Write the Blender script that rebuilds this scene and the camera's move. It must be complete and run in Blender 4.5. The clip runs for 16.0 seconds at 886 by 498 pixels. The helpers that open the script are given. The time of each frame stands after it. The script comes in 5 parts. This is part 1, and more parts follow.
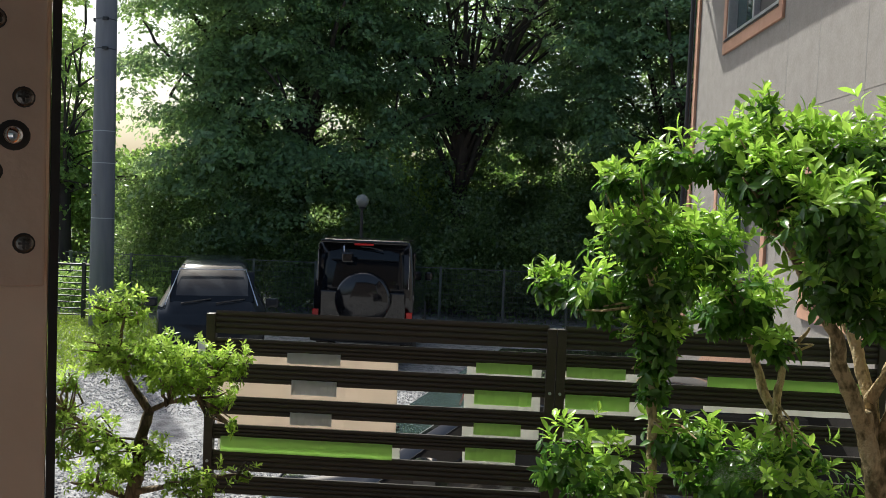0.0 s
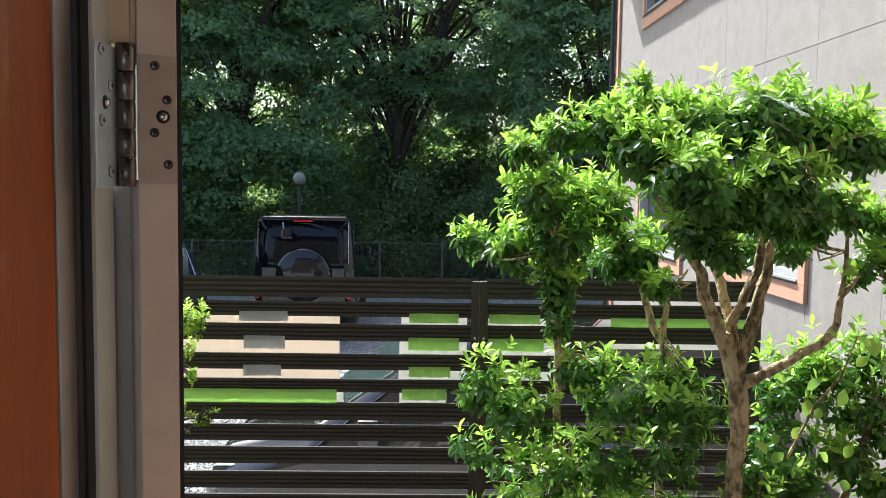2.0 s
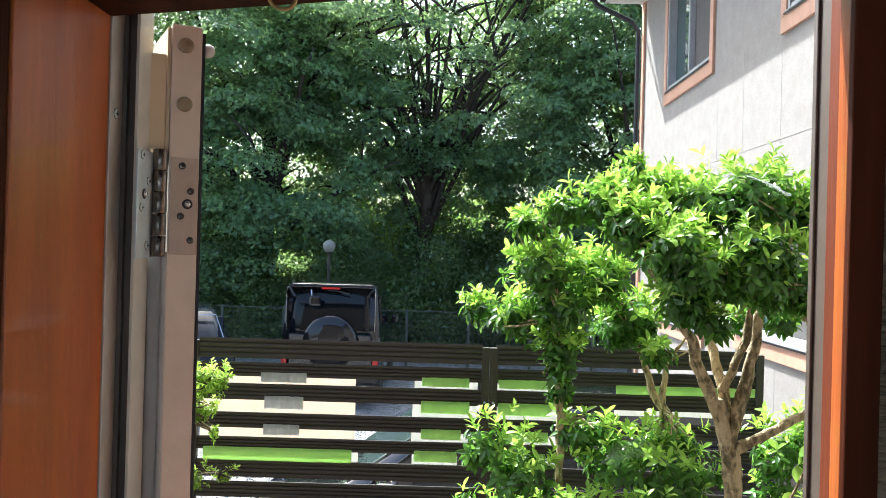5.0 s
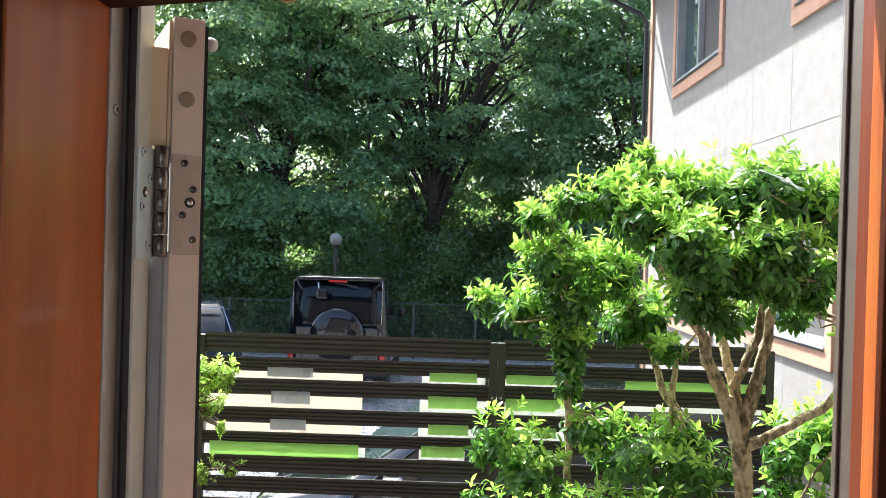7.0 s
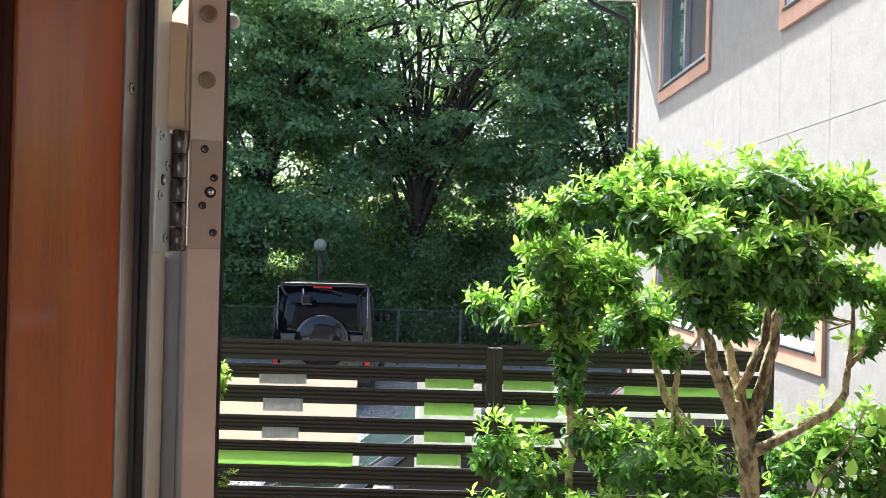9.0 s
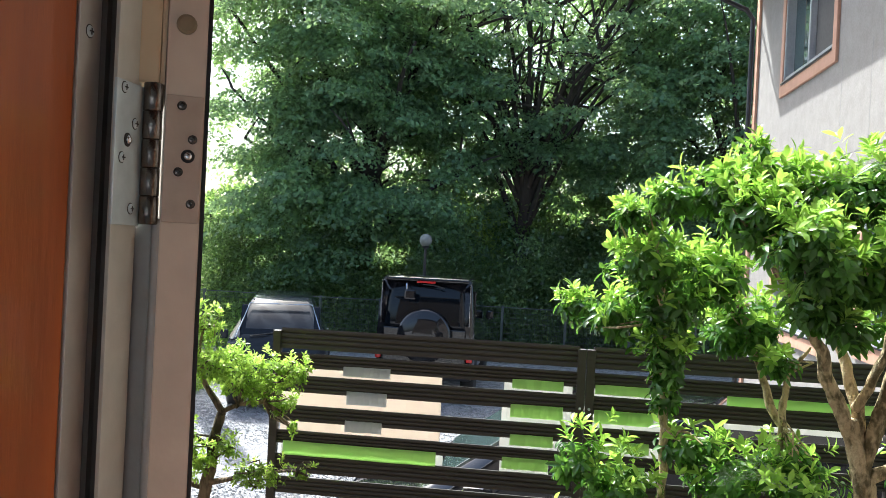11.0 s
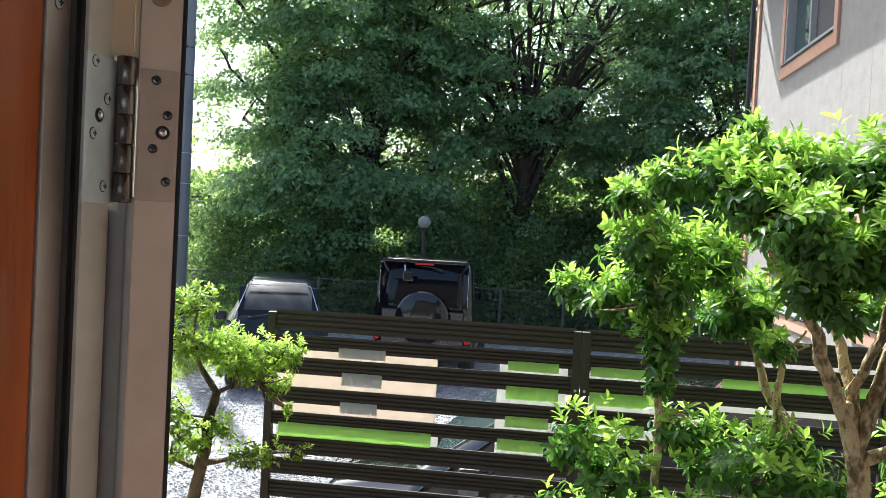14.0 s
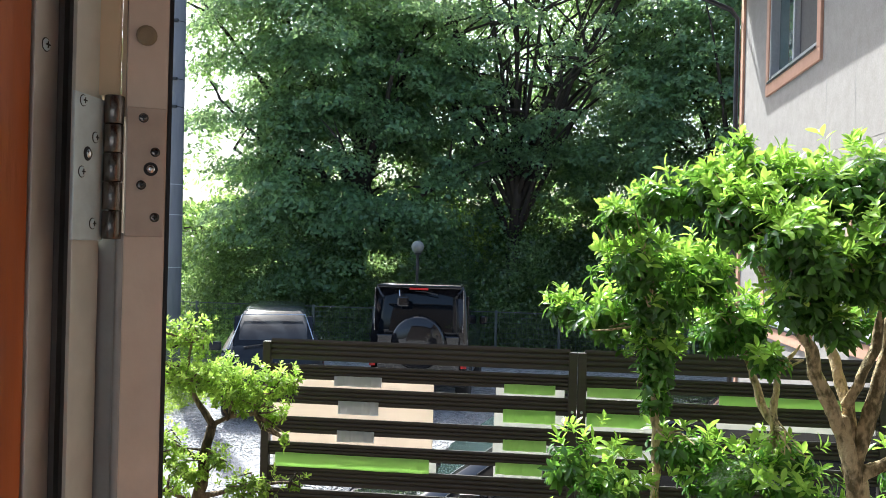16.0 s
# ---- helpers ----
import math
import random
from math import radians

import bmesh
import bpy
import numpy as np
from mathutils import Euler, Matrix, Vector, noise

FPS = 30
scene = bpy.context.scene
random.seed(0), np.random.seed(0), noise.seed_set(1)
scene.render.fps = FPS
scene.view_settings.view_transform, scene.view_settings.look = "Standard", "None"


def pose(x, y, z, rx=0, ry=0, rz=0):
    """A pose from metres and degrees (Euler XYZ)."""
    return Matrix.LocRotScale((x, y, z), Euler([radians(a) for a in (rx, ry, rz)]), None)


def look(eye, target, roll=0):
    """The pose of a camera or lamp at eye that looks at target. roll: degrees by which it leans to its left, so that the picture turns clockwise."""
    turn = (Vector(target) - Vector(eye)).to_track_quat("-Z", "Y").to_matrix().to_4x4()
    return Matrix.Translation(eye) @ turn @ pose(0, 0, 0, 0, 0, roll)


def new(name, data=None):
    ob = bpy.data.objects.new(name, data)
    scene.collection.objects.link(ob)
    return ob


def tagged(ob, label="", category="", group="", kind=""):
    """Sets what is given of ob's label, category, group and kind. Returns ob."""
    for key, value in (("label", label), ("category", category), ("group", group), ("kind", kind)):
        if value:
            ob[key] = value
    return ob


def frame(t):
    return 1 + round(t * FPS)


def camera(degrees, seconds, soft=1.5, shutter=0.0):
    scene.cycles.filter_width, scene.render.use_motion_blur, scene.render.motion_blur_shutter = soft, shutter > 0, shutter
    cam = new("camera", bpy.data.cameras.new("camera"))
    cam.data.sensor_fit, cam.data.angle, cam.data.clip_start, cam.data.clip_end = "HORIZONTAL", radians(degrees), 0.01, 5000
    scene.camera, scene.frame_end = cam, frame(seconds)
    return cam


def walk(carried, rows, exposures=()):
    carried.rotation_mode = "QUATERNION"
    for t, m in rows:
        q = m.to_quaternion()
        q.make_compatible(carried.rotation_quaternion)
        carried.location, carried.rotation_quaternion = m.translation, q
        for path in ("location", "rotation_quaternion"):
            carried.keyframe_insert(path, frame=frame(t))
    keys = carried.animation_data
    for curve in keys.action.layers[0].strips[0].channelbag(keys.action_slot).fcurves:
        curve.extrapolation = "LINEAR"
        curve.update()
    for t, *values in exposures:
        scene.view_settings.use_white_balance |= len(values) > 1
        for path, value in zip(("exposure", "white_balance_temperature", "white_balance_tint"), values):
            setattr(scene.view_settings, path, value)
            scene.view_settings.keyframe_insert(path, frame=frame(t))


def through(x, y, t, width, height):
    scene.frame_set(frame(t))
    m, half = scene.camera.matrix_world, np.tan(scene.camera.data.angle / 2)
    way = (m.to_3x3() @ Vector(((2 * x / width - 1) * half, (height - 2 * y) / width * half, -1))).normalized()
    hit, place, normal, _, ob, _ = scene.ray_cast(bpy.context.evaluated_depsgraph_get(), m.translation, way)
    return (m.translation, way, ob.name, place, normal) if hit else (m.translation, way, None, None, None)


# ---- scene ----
cam = camera(55.6, 16.0, soft=0.8)
PATH = [
    (0, (-0.005, 0.019, 2.401), (-0.098, 2.014, 2.298), 2.3),
    (0.5, (0.003, -0.043, 2.383), (-0.039, 1.952, 2.255), 1.8),
    (1, (0.035, -0.163, 2.365), (-0.027, 1.83, 2.208), 1.4),
    (1.5, (0.042, -0.233, 2.38), (0.003, 1.76, 2.219), 1.1),
    (2, (0.028, -0.289, 2.377), (0.08, 1.704, 2.221), 0.9),
    (2.5, (0.046, -0.338, 2.386), (0.163, 1.653, 2.237), 1.4),
    (3, (0.071, -0.384, 2.388), (0.139, 1.61, 2.261), 2.0),
    (3.5, (0.076, -0.432, 2.393), (0.1, 1.567, 2.321), 1.8),
    (4, (0.08, -0.452, 2.38), (0.084, 1.548, 2.368), 1.2),
    (4.2, (0.084, -0.446, 2.379), (0.078, 1.554, 2.383), 1.4),
    (6.5, (0.084, -0.437, 2.39), (0.045, 1.562, 2.398), 1.4),
    (7, (0.081, -0.42, 2.388), (0.043, 1.579, 2.377), 1.6),
    (7.5, (0.07, -0.406, 2.381), (0.036, 1.594, 2.357), 1.7),
    (8, (0.063, -0.39, 2.379), (0.03, 1.609, 2.358), 1.5),
    (8.5, (0.053, -0.378, 2.379), (0.028, 1.622, 2.375), 1.5),
    (9, (0.036, -0.369, 2.377), (0.039, 1.631, 2.382), 1.5),
    (9.5, (0.043, -0.343, 2.372), (0.03, 1.657, 2.367), 1.3),
    (10, (0.07, -0.299, 2.374), (-0.1, 1.694, 2.366), 1.8),
    (10.2, (0.08, -0.277, 2.373), (-0.148, 1.71, 2.366), 2.2),
    (12.5, (0.098, -0.243, 2.366), (-0.166, 1.739, 2.342), 3.0),
    (13, (0.101, -0.239, 2.365), (-0.163, 1.743, 2.332), 2.9),
    (13.5, (0.103, -0.238, 2.364), (-0.152, 1.745, 2.313), 3.1),
    (14, (0.101, -0.24, 2.368), (-0.148, 1.744, 2.314), 3.0),
    (14.5, (0.101, -0.241, 2.369), (-0.147, 1.743, 2.325), 2.8),
    (15, (0.102, -0.24, 2.367), (-0.141, 1.745, 2.332), 2.6),
    (15.5, (0.102, -0.241, 2.368), (-0.141, 1.744, 2.346), 2.1),
    (16, (0.106, -0.246, 2.37), (-0.131, 1.74, 2.374), 1.4),
]
EXPOSURES = [(t, stops, kelvin, 5) for t, stops, kelvin in ((0.0, 0.22, 6400), (0.5, 0.62, 6150), (1.0, 0.90, 6050), (1.5, 1.00, 6000), (3.0, 1.40, 6000), (4.0, 1.58, 5900), (7.0, 1.68, 5900), (9.0, 1.56, 5900), (12.5, 1.26, 5950), (16.0, 1.26, 5950))]
walk(cam, [(t, look(eye, target, roll)) for t, eye, target, roll in PATH], EXPOSURES)

# ---- light ----
world = bpy.data.worlds.new("sky_world")
scene.world = world
world.use_nodes = True
SUN_DIR = Vector((-0.405, 0.70, 1.0)).normalized()      # towards the sun
sky = world.node_tree.nodes.new("ShaderNodeTexSky")
sky.sky_type, sky.sun_disc = "NISHITA", False
sky.sun_elevation = math.asin(SUN_DIR.z)
sky.sun_rotation = math.atan2(SUN_DIR.x, SUN_DIR.y)
sky.dust_density, sky.air_density = 5.0, 1.0
world.node_tree.links.new(sky.outputs[0], world.node_tree.nodes["Background"].inputs[0])
world.node_tree.nodes["Background"].inputs[1].default_value = 0.15
sun = new("sun", bpy.data.lights.new("sun", "SUN"))
sun.data.energy, sun.data.angle, sun.data.color = 5.0, radians(0.55), (1.0, 0.96, 0.90)
sun.matrix_world = look(SUN_DIR * 50, (0, 0, 0))

# ---- materials ----


def material(name, color, rough=0.6, metal=0.0, color2=None, scale=20.0, bump=0.0, bump_scale=None, stretch=(1, 1, 1), coat=0.0, spec=0.5, spread=0.3):
    """A procedural surface: two colours mixed by coarse and fine noise, with relief."""
    m = bpy.data.materials.new(name)
    m.use_nodes = True
    nt = m.node_tree
    b = nt.nodes["Principled BSDF"]
    b.inputs["Roughness"].default_value, b.inputs["Metallic"].default_value = rough, metal
    b.inputs["Coat Weight"].default_value = coat
    b.inputs["Specular IOR Level"].default_value = spec
    tc, mp = nt.nodes.new("ShaderNodeTexCoord"), nt.nodes.new("ShaderNodeMapping")
    mp.inputs["Scale"].default_value = stretch
    nt.links.new(tc.outputs["Object"], mp.inputs[0])
    n1, n2 = nt.nodes.new("ShaderNodeTexNoise"), nt.nodes.new("ShaderNodeTexNoise")
    n1.inputs["Scale"].default_value, n1.inputs["Detail"].default_value = scale, 6
    n2.inputs["Scale"].default_value, n2.inputs["Detail"].default_value = scale * 0.13, 4
    for n in (n1, n2):
        nt.links.new(mp.outputs[0], n.inputs["Vector"])
    add = nt.nodes.new("ShaderNodeMath")
    add.operation = "ADD"
    nt.links.new(n1.outputs["Fac"], add.inputs[0])
    nt.links.new(n2.outputs["Fac"], add.inputs[1])
    ramp = nt.nodes.new("ShaderNodeMapRange")
    ramp.inputs[1].default_value, ramp.inputs[2].default_value = 1 - spread, 1 + spread
    nt.links.new(add.outputs[0], ramp.inputs[0])
    mix = nt.nodes.new("ShaderNodeMix")
    mix.data_type = "RGBA"
    mix.inputs["A"].default_value = (*color, 1)
    mix.inputs["B"].default_value = (*(color2 or [c * 0.8 for c in color]), 1)
    nt.links.new(ramp.outputs[0], mix.inputs["Factor"])
    nt.links.new(mix.outputs["Result"], b.inputs["Base Color"])
    if bump:
        n3, bp = nt.nodes.new("ShaderNodeTexNoise"), nt.nodes.new("ShaderNodeBump")
        n3.inputs["Scale"].default_value, n3.inputs["Detail"].default_value = bump_scale or scale * 2, 5
        nt.links.new(mp.outputs[0], n3.inputs["Vector"])
        nt.links.new(n3.outputs["Fac"], bp.inputs["Height"])
        bp.inputs["Strength"].default_value, bp.inputs["Distance"].default_value = bump, 0.01
        nt.links.new(bp.outputs[0], b.inputs["Normal"])
    return m


def leaf_material(name, dark, light, through, gloss=0.4, share=0.4, per_object=False, spec=0.35):
    """Leaf: glossy front with light that passes through; each leaf its own tone."""
    m = bpy.data.materials.new(name)
    m.use_nodes = True
    nt = m.node_tree
    b = nt.nodes["Principled BSDF"]
    b.inputs["Roughness"].default_value = gloss
    b.inputs["Specular IOR Level"].default_value = spec
    if per_object:
        rnd = nt.nodes.new("ShaderNodeObjectInfo").outputs["Random"]
    else:
        rnd = nt.nodes.new("ShaderNodeNewGeometry").outputs["Random Per Island"]
    noise_node = nt.nodes.new("ShaderNodeTexNoise")
    tc = nt.nodes.new("ShaderNodeTexCoord")
    nt.links.new(tc.outputs["Object"], noise_node.inputs["Vector"])
    noise_node.inputs["Scale"].default_value = 1.3
    av = nt.nodes.new("ShaderNodeMath")
    av.operation = "MULTIPLY_ADD"
    av.inputs[1].default_value, av.inputs[2].default_value = 0.9, -0.2
    ad = nt.nodes.new("ShaderNodeMath")
    ad.operation = "MULTIPLY_ADD"
    ad.inputs[1].default_value = 0.55
    nt.links.new(rnd, av.inputs[0])
    nt.links.new(noise_node.outputs["Fac"], ad.inputs[0])
    nt.links.new(av.outputs[0], ad.inputs[2])
    ad.use_clamp = True
    mix = nt.nodes.new("ShaderNodeMix")
    mix.data_type = "RGBA"
    mix.inputs["A"].default_value, mix.inputs["B"].default_value = (*dark, 1), (*light, 1)
    nt.links.new(ad.outputs[0], mix.inputs["Factor"])
    nt.links.new(mix.outputs["Result"], b.inputs["Base Color"])
    tr, sh = nt.nodes.new("ShaderNodeBsdfTranslucent"), nt.nodes.new("ShaderNodeMixShader")
    tint = nt.nodes.new("ShaderNodeMix")
    tint.data_type = "RGBA"
    tint.inputs["A"].default_value, tint.inputs["B"].default_value = (*[c * 0.5 for c in through], 1), (*through, 1)
    nt.links.new(ad.outputs[0], tint.inputs["Factor"])
    nt.links.new(tint.outputs["Result"], tr.inputs[0])
    sh.inputs[0].default_value = share
    nt.links.new(b.outputs[0], sh.inputs[1])
    nt.links.new(tr.outputs[0], sh.inputs[2])
    nt.links.new(sh.outputs[0], nt.nodes["Material Output"].inputs["Surface"])
    return m


def lit_through(name, color, color2, share=0.5, rough=0.5):
    """Thin board or tape that lets daylight glow through it."""
    m = material(name, color, rough, 0, color2, 12, 0.05, 30, (0.4, 1, 5))
    nt = m.node_tree
    tr, sh = nt.nodes.new("ShaderNodeBsdfTranslucent"), nt.nodes.new("ShaderNodeMixShader")
    tr.inputs[0].default_value = (*[min(1, c * 1.15) for c in color], 1)
    sh.inputs[0].default_value = share
    nt.links.new(nt.nodes["Principled BSDF"].outputs[0], sh.inputs[1])
    nt.links.new(tr.outputs[0], sh.inputs[2])
    nt.links.new(sh.outputs[0], nt.nodes["Material Output"].inputs["Surface"])
    return m


def glass_material(name, color, rough=0.02, clear=0.0, spec=0.5):
    """Window glass: clear, or dark and mirror-like where clear is 0."""
    m = bpy.data.materials.new(name)
    m.use_nodes = True
    b = m.node_tree.nodes["Principled BSDF"]
    b.inputs["Base Color"].default_value = (*color, 1)
    b.inputs["Roughness"].default_value = rough
    b.inputs["Transmission Weight"].default_value = clear
    b.inputs["Specular IOR Level"].default_value = spec
    return m


WOOD = material("varnished_wood", (0.47, 0.120, 0.021), 0.40, 0, (0.20, 0.042, 0.009), 7, 0.08, 40, (3.2, 3.2, 0.5), coat=0.12, spec=0.24, spread=0.34)
# near-black wood: the shade on head board and casing is in its colour
WOOD_DARK = material("shaded_dark_wood", (0.060, 0.014, 0.005), 0.65, 0, (0.022, 0.006, 0.003), 9, 0.08, 40, (6, 6, 0.5), spec=0.06, spread=0.2)
WOOD_RED = material("shaded_red_wood", (0.17, 0.036, 0.012), 0.5, 0, (0.10, 0.022, 0.008), 9, 0.08, 40, (3, 3, 0.5), spec=0.15)
ALU_DULL = material("dull_aluminium", (0.50, 0.48, 0.43), 0.42, 0.15, (0.41, 0.395, 0.355), 60, 0.03, 300)
ALU_GREY = material("anodised_aluminium", (0.60, 0.60, 0.53), 0.40, 0.15, (0.50, 0.50, 0.44), 60, 0.03, 300)
FRAME_GREY = material("grey_sliding_frame", (0.46, 0.47, 0.48), 0.45, 0.2, (0.38, 0.39, 0.40), 50, 0.03, 300)
NOSE_GREY = material("shaded_grey_aluminium", (0.34, 0.335, 0.32), 0.38, 0.2, (0.27, 0.265, 0.25), 50, 0.03, 300)
ALU_BROWN = material("brown_aluminium", (0.105, 0.080, 0.064), 0.45, 0.1, (0.08, 0.06, 0.048), 50, 0.03, 300)
SASH_PAINT = material("sash_aluminium", (0.73, 0.61, 0.485), 0.42, 0.0, (0.63, 0.515, 0.405), 40, 0.03, 200)
CREAM_PVC = material("cream_plastic", (0.70, 0.56, 0.36), 0.5, 0, (0.62, 0.48, 0.30), 30, 0.02)
STEEL = material("worn_steel", (0.66, 0.78, 0.80), 0.34, 0.25, (0.48, 0.56, 0.58), 70, 0.05, 260)
STEEL_DULL = material("dull_plated_steel", (0.56, 0.44, 0.34), 0.38, 0.25, (0.45, 0.34, 0.26), 70, 0.05, 260)
KNUCKLE = material("worn_bronzed_steel", (0.24, 0.215, 0.195), 0.24, 0.9, (0.10, 0.088, 0.078), 80, 0.05, 200, (1, 1, 0.4))
CHANNEL = material("dark_brown_channel", (0.12, 0.10, 0.085), 0.5, 0.1, (0.08, 0.067, 0.058), 50, 0.03, 300)
MESH_GREEN = material("grey_green_wire", (0.085, 0.105, 0.10), 0.45, 0.2, (0.06, 0.075, 0.07), 30)
RUBBER = material("black_rubber", (0.012, 0.012, 0.012), 0.6)
WALLPAPER = material("woven_wallpaper", (0.40, 0.31, 0.22), 0.9, 0, (0.18, 0.135, 0.09), 60, 1.0, 110, (1, 1, 7), spec=0.2, spread=0.16)
PLASTER = material("room_plaster", (0.82, 0.80, 0.76), 0.9, 0, (0.76, 0.74, 0.70), 30, 0.2)
PALE_FLOOR = material("straw_floor", (0.60, 0.54, 0.40), 0.7, 0, (0.52, 0.46, 0.33), 30, 0.2, 120)
FENCE = material("dark_bronze_aluminium", (0.052, 0.045, 0.040), 0.42, 0.0, (0.038, 0.032, 0.028), 45, 0.05, 160, (0.3, 3, 3))
CREAM_BOARD = lit_through("cream_board", (0.80, 0.73, 0.655), (0.74, 0.66, 0.575), 0.5)
WHITE_BOARD = material("white_paint", (0.74, 0.72, 0.66), 0.6, 0, (0.62, 0.60, 0.55), 14, 0.05)
WHITE_STRIP = lit_through("white_board", (0.76, 0.76, 0.73), (0.60, 0.60, 0.57), 0.45)
GREEN_TAPE = lit_through("green_tape", (0.66, 0.95, 0.40), (0.46, 0.82, 0.26), 0.55)
GREY_TAPE = lit_through("grey_tape", (0.68, 0.72, 0.77), (0.56, 0.60, 0.65), 0.5)
STUCCO = material("sprayed_stucco", (0.308, 0.286, 0.264), 0.9, 0, (0.242, 0.222, 0.203), 60, 0.25, 200, spread=0.30)
BROWN_SIDING = material("brown_siding", (0.07, 0.055, 0.045), 0.8, 0, (0.05, 0.04, 0.033), 14, 0.3, 60)
TERRACOTTA = material("terracotta_trim", (0.56, 0.325, 0.225), 0.65, 0, (0.46, 0.255, 0.17), 12, 0.08)
DARK_METAL = material("black_painted_metal", (0.02, 0.02, 0.022), 0.4, 0.2, (0.03, 0.03, 0.032), 30)
BRASS_DULL = material("tarnished_brass", (0.40, 0.32, 0.20), 0.45, 0.4, (0.24, 0.19, 0.12), 90, 0.05, 200)
BRASS = material("aged_brass", (0.62, 0.46, 0.22), 0.3, 0.9, (0.40, 0.28, 0.12), 60, 0.05, 200)
CHROME = material("chrome", (0.75, 0.75, 0.76), 0.12, 1.0)
DARK_GLASS = glass_material("dark_glass", (0.004, 0.006, 0.009), 0.02, 0.0, 0.32)
# grey-green base stands in for part of the sky reflected in the windscreen
SCREEN_GLASS = glass_material("sky_tinted_windscreen", (0.045, 0.068, 0.064), 0.01, 0.0, 1.0)
PALE_GLASS = glass_material("pale_glass", (0.05, 0.08, 0.08), 0.04)
MESH_SCREEN = material("insect_screen", (0.10, 0.095, 0.09), 0.8, 0, (0.075, 0.07, 0.068), 200)
CONCRETE = material("grey_concrete", (0.33, 0.32, 0.31), 0.85, 0, (0.25, 0.24, 0.235), 8, 0.3, 60, (1, 1, 0.3))
POLE_MAT = material("weathered_pole", (0.20, 0.205, 0.225), 0.75, 0, (0.145, 0.15, 0.165), 6, 0.2, 60, (2, 2, 0.25))
GRAVEL = material("grey_gravel", (0.36, 0.36, 0.365), 0.9, 0, (0.13, 0.13, 0.135), 60, 1.0, 55, spread=0.16)
STONE = material("gravel_stone", (0.44, 0.44, 0.445), 0.85, 0, (0.24, 0.24, 0.245), 40, 0.4)
SOIL = material("garden_soil", (0.10, 0.07, 0.045), 0.95, 0, (0.06, 0.045, 0.03), 12, 0.8)
GRASS = leaf_material("grass", (0.12, 0.22, 0.03), (0.34, 0.46, 0.08), (0.46, 0.62, 0.09), 0.5, 0.35)
BARK = material("grey_brown_bark", (0.56, 0.44, 0.26), 0.9, 0, (0.15, 0.12, 0.058), 48, 1.0, 110, (1.4, 1.4, 0.8), spread=0.11)
BARK_BROWN = material("brown_bark", (0.24, 0.18, 0.12), 0.9, 0, (0.05, 0.042, 0.026), 36, 1.0, 60, (2, 2, 0.7), spread=0.14)
BARK_DARK = material("dark_tree_bark", (0.055, 0.044, 0.036), 0.9, 0, (0.025, 0.021, 0.018), 6, 0.8, 20, (2, 2, 0.4))
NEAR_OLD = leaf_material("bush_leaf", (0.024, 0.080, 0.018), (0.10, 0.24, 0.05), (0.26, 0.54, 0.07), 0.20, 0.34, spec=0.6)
NEAR_NEW = leaf_material("bush_lit_young_leaf", (0.11, 0.29, 0.035), (0.47, 0.68, 0.15), (0.56, 0.88, 0.13), 0.25, 0.45, spec=0.4)
PALE_NEW = leaf_material("pale_bush_leaf", (0.24, 0.46, 0.05), (0.62, 0.80, 0.18), (0.70, 0.95, 0.18), 0.30, 0.5)
PALE_OLD = leaf_material("pale_bush_old_leaf", (0.05, 0.13, 0.02), (0.28, 0.44, 0.07), (0.50, 0.74, 0.10), 0.30, 0.46)
NEAR_ONE = leaf_material("bush_single_leaf", (0.14, 0.34, 0.04), (0.56, 0.75, 0.18), (0.60, 0.92, 0.15), 0.28, 0.48, True)
TREE_A = leaf_material("maple_foliage", (0.042, 0.102, 0.066), (0.18, 0.29, 0.175), (0.64, 0.88, 0.32), 0.40, 0.47)
TREE_B = leaf_material("zelkova_foliage", (0.040, 0.096, 0.060), (0.16, 0.26, 0.155), (0.58, 0.82, 0.29), 0.40, 0.45)
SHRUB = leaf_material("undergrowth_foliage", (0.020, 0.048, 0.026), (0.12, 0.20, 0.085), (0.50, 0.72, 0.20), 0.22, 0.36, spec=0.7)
FAR_LEAF = leaf_material("far_foliage", (0.07, 0.14, 0.04), (0.22, 0.34, 0.09), (0.50, 0.74, 0.18), 0.5, 0.48)
# brighter leaf colour that paints a patch of sun onto one shrub
SUNLIT = leaf_material("sunlit_shrub_foliage", (0.16, 0.27, 0.06), (0.38, 0.52, 0.12), (0.75, 0.95, 0.22), 0.4, 0.5)
VAN_PAINT = material("black_car_paint", (0.008, 0.008, 0.010), 0.12, 0.0, (0.010, 0.010, 0.012), 40, coat=0.6, spec=0.3)
GLOSS_BLACK = material("polished_black_paint", (0.010, 0.010, 0.012), 0.08, 0.0, (0.013, 0.013, 0.015), 40, coat=1.0, spec=0.7)
CAR_PAINT = material("grey_car_paint", (0.020, 0.024, 0.030), 0.12, 0.0, (0.016, 0.02, 0.026), 40, coat=0.1, spec=0.2)
RED_LENS = material("red_lens", (0.55, 0.012, 0.012), 0.2)
TYRE = material("tyre_rubber", (0.02, 0.02, 0.02), 0.8, 0, (0.03, 0.03, 0.03), 40)
GLOBE_MAT = material("opal_globe", (0.27, 0.275, 0.25), 0.45, 0, (0.20, 0.205, 0.185), 8)

# ---- building helpers ----


def part(name, bm, mat, parent=None, label="", smooth=False):
    me = bpy.data.meshes.new(name)
    bm.to_mesh(me)
    bm.free()
    if smooth:
        me.polygons.foreach_set("use_smooth", [True] * len(me.polygons))
    me.materials.append(mat)
    ob = new(name, me)
    if parent is not None:
        ob.parent = parent
    return tagged(ob, label)


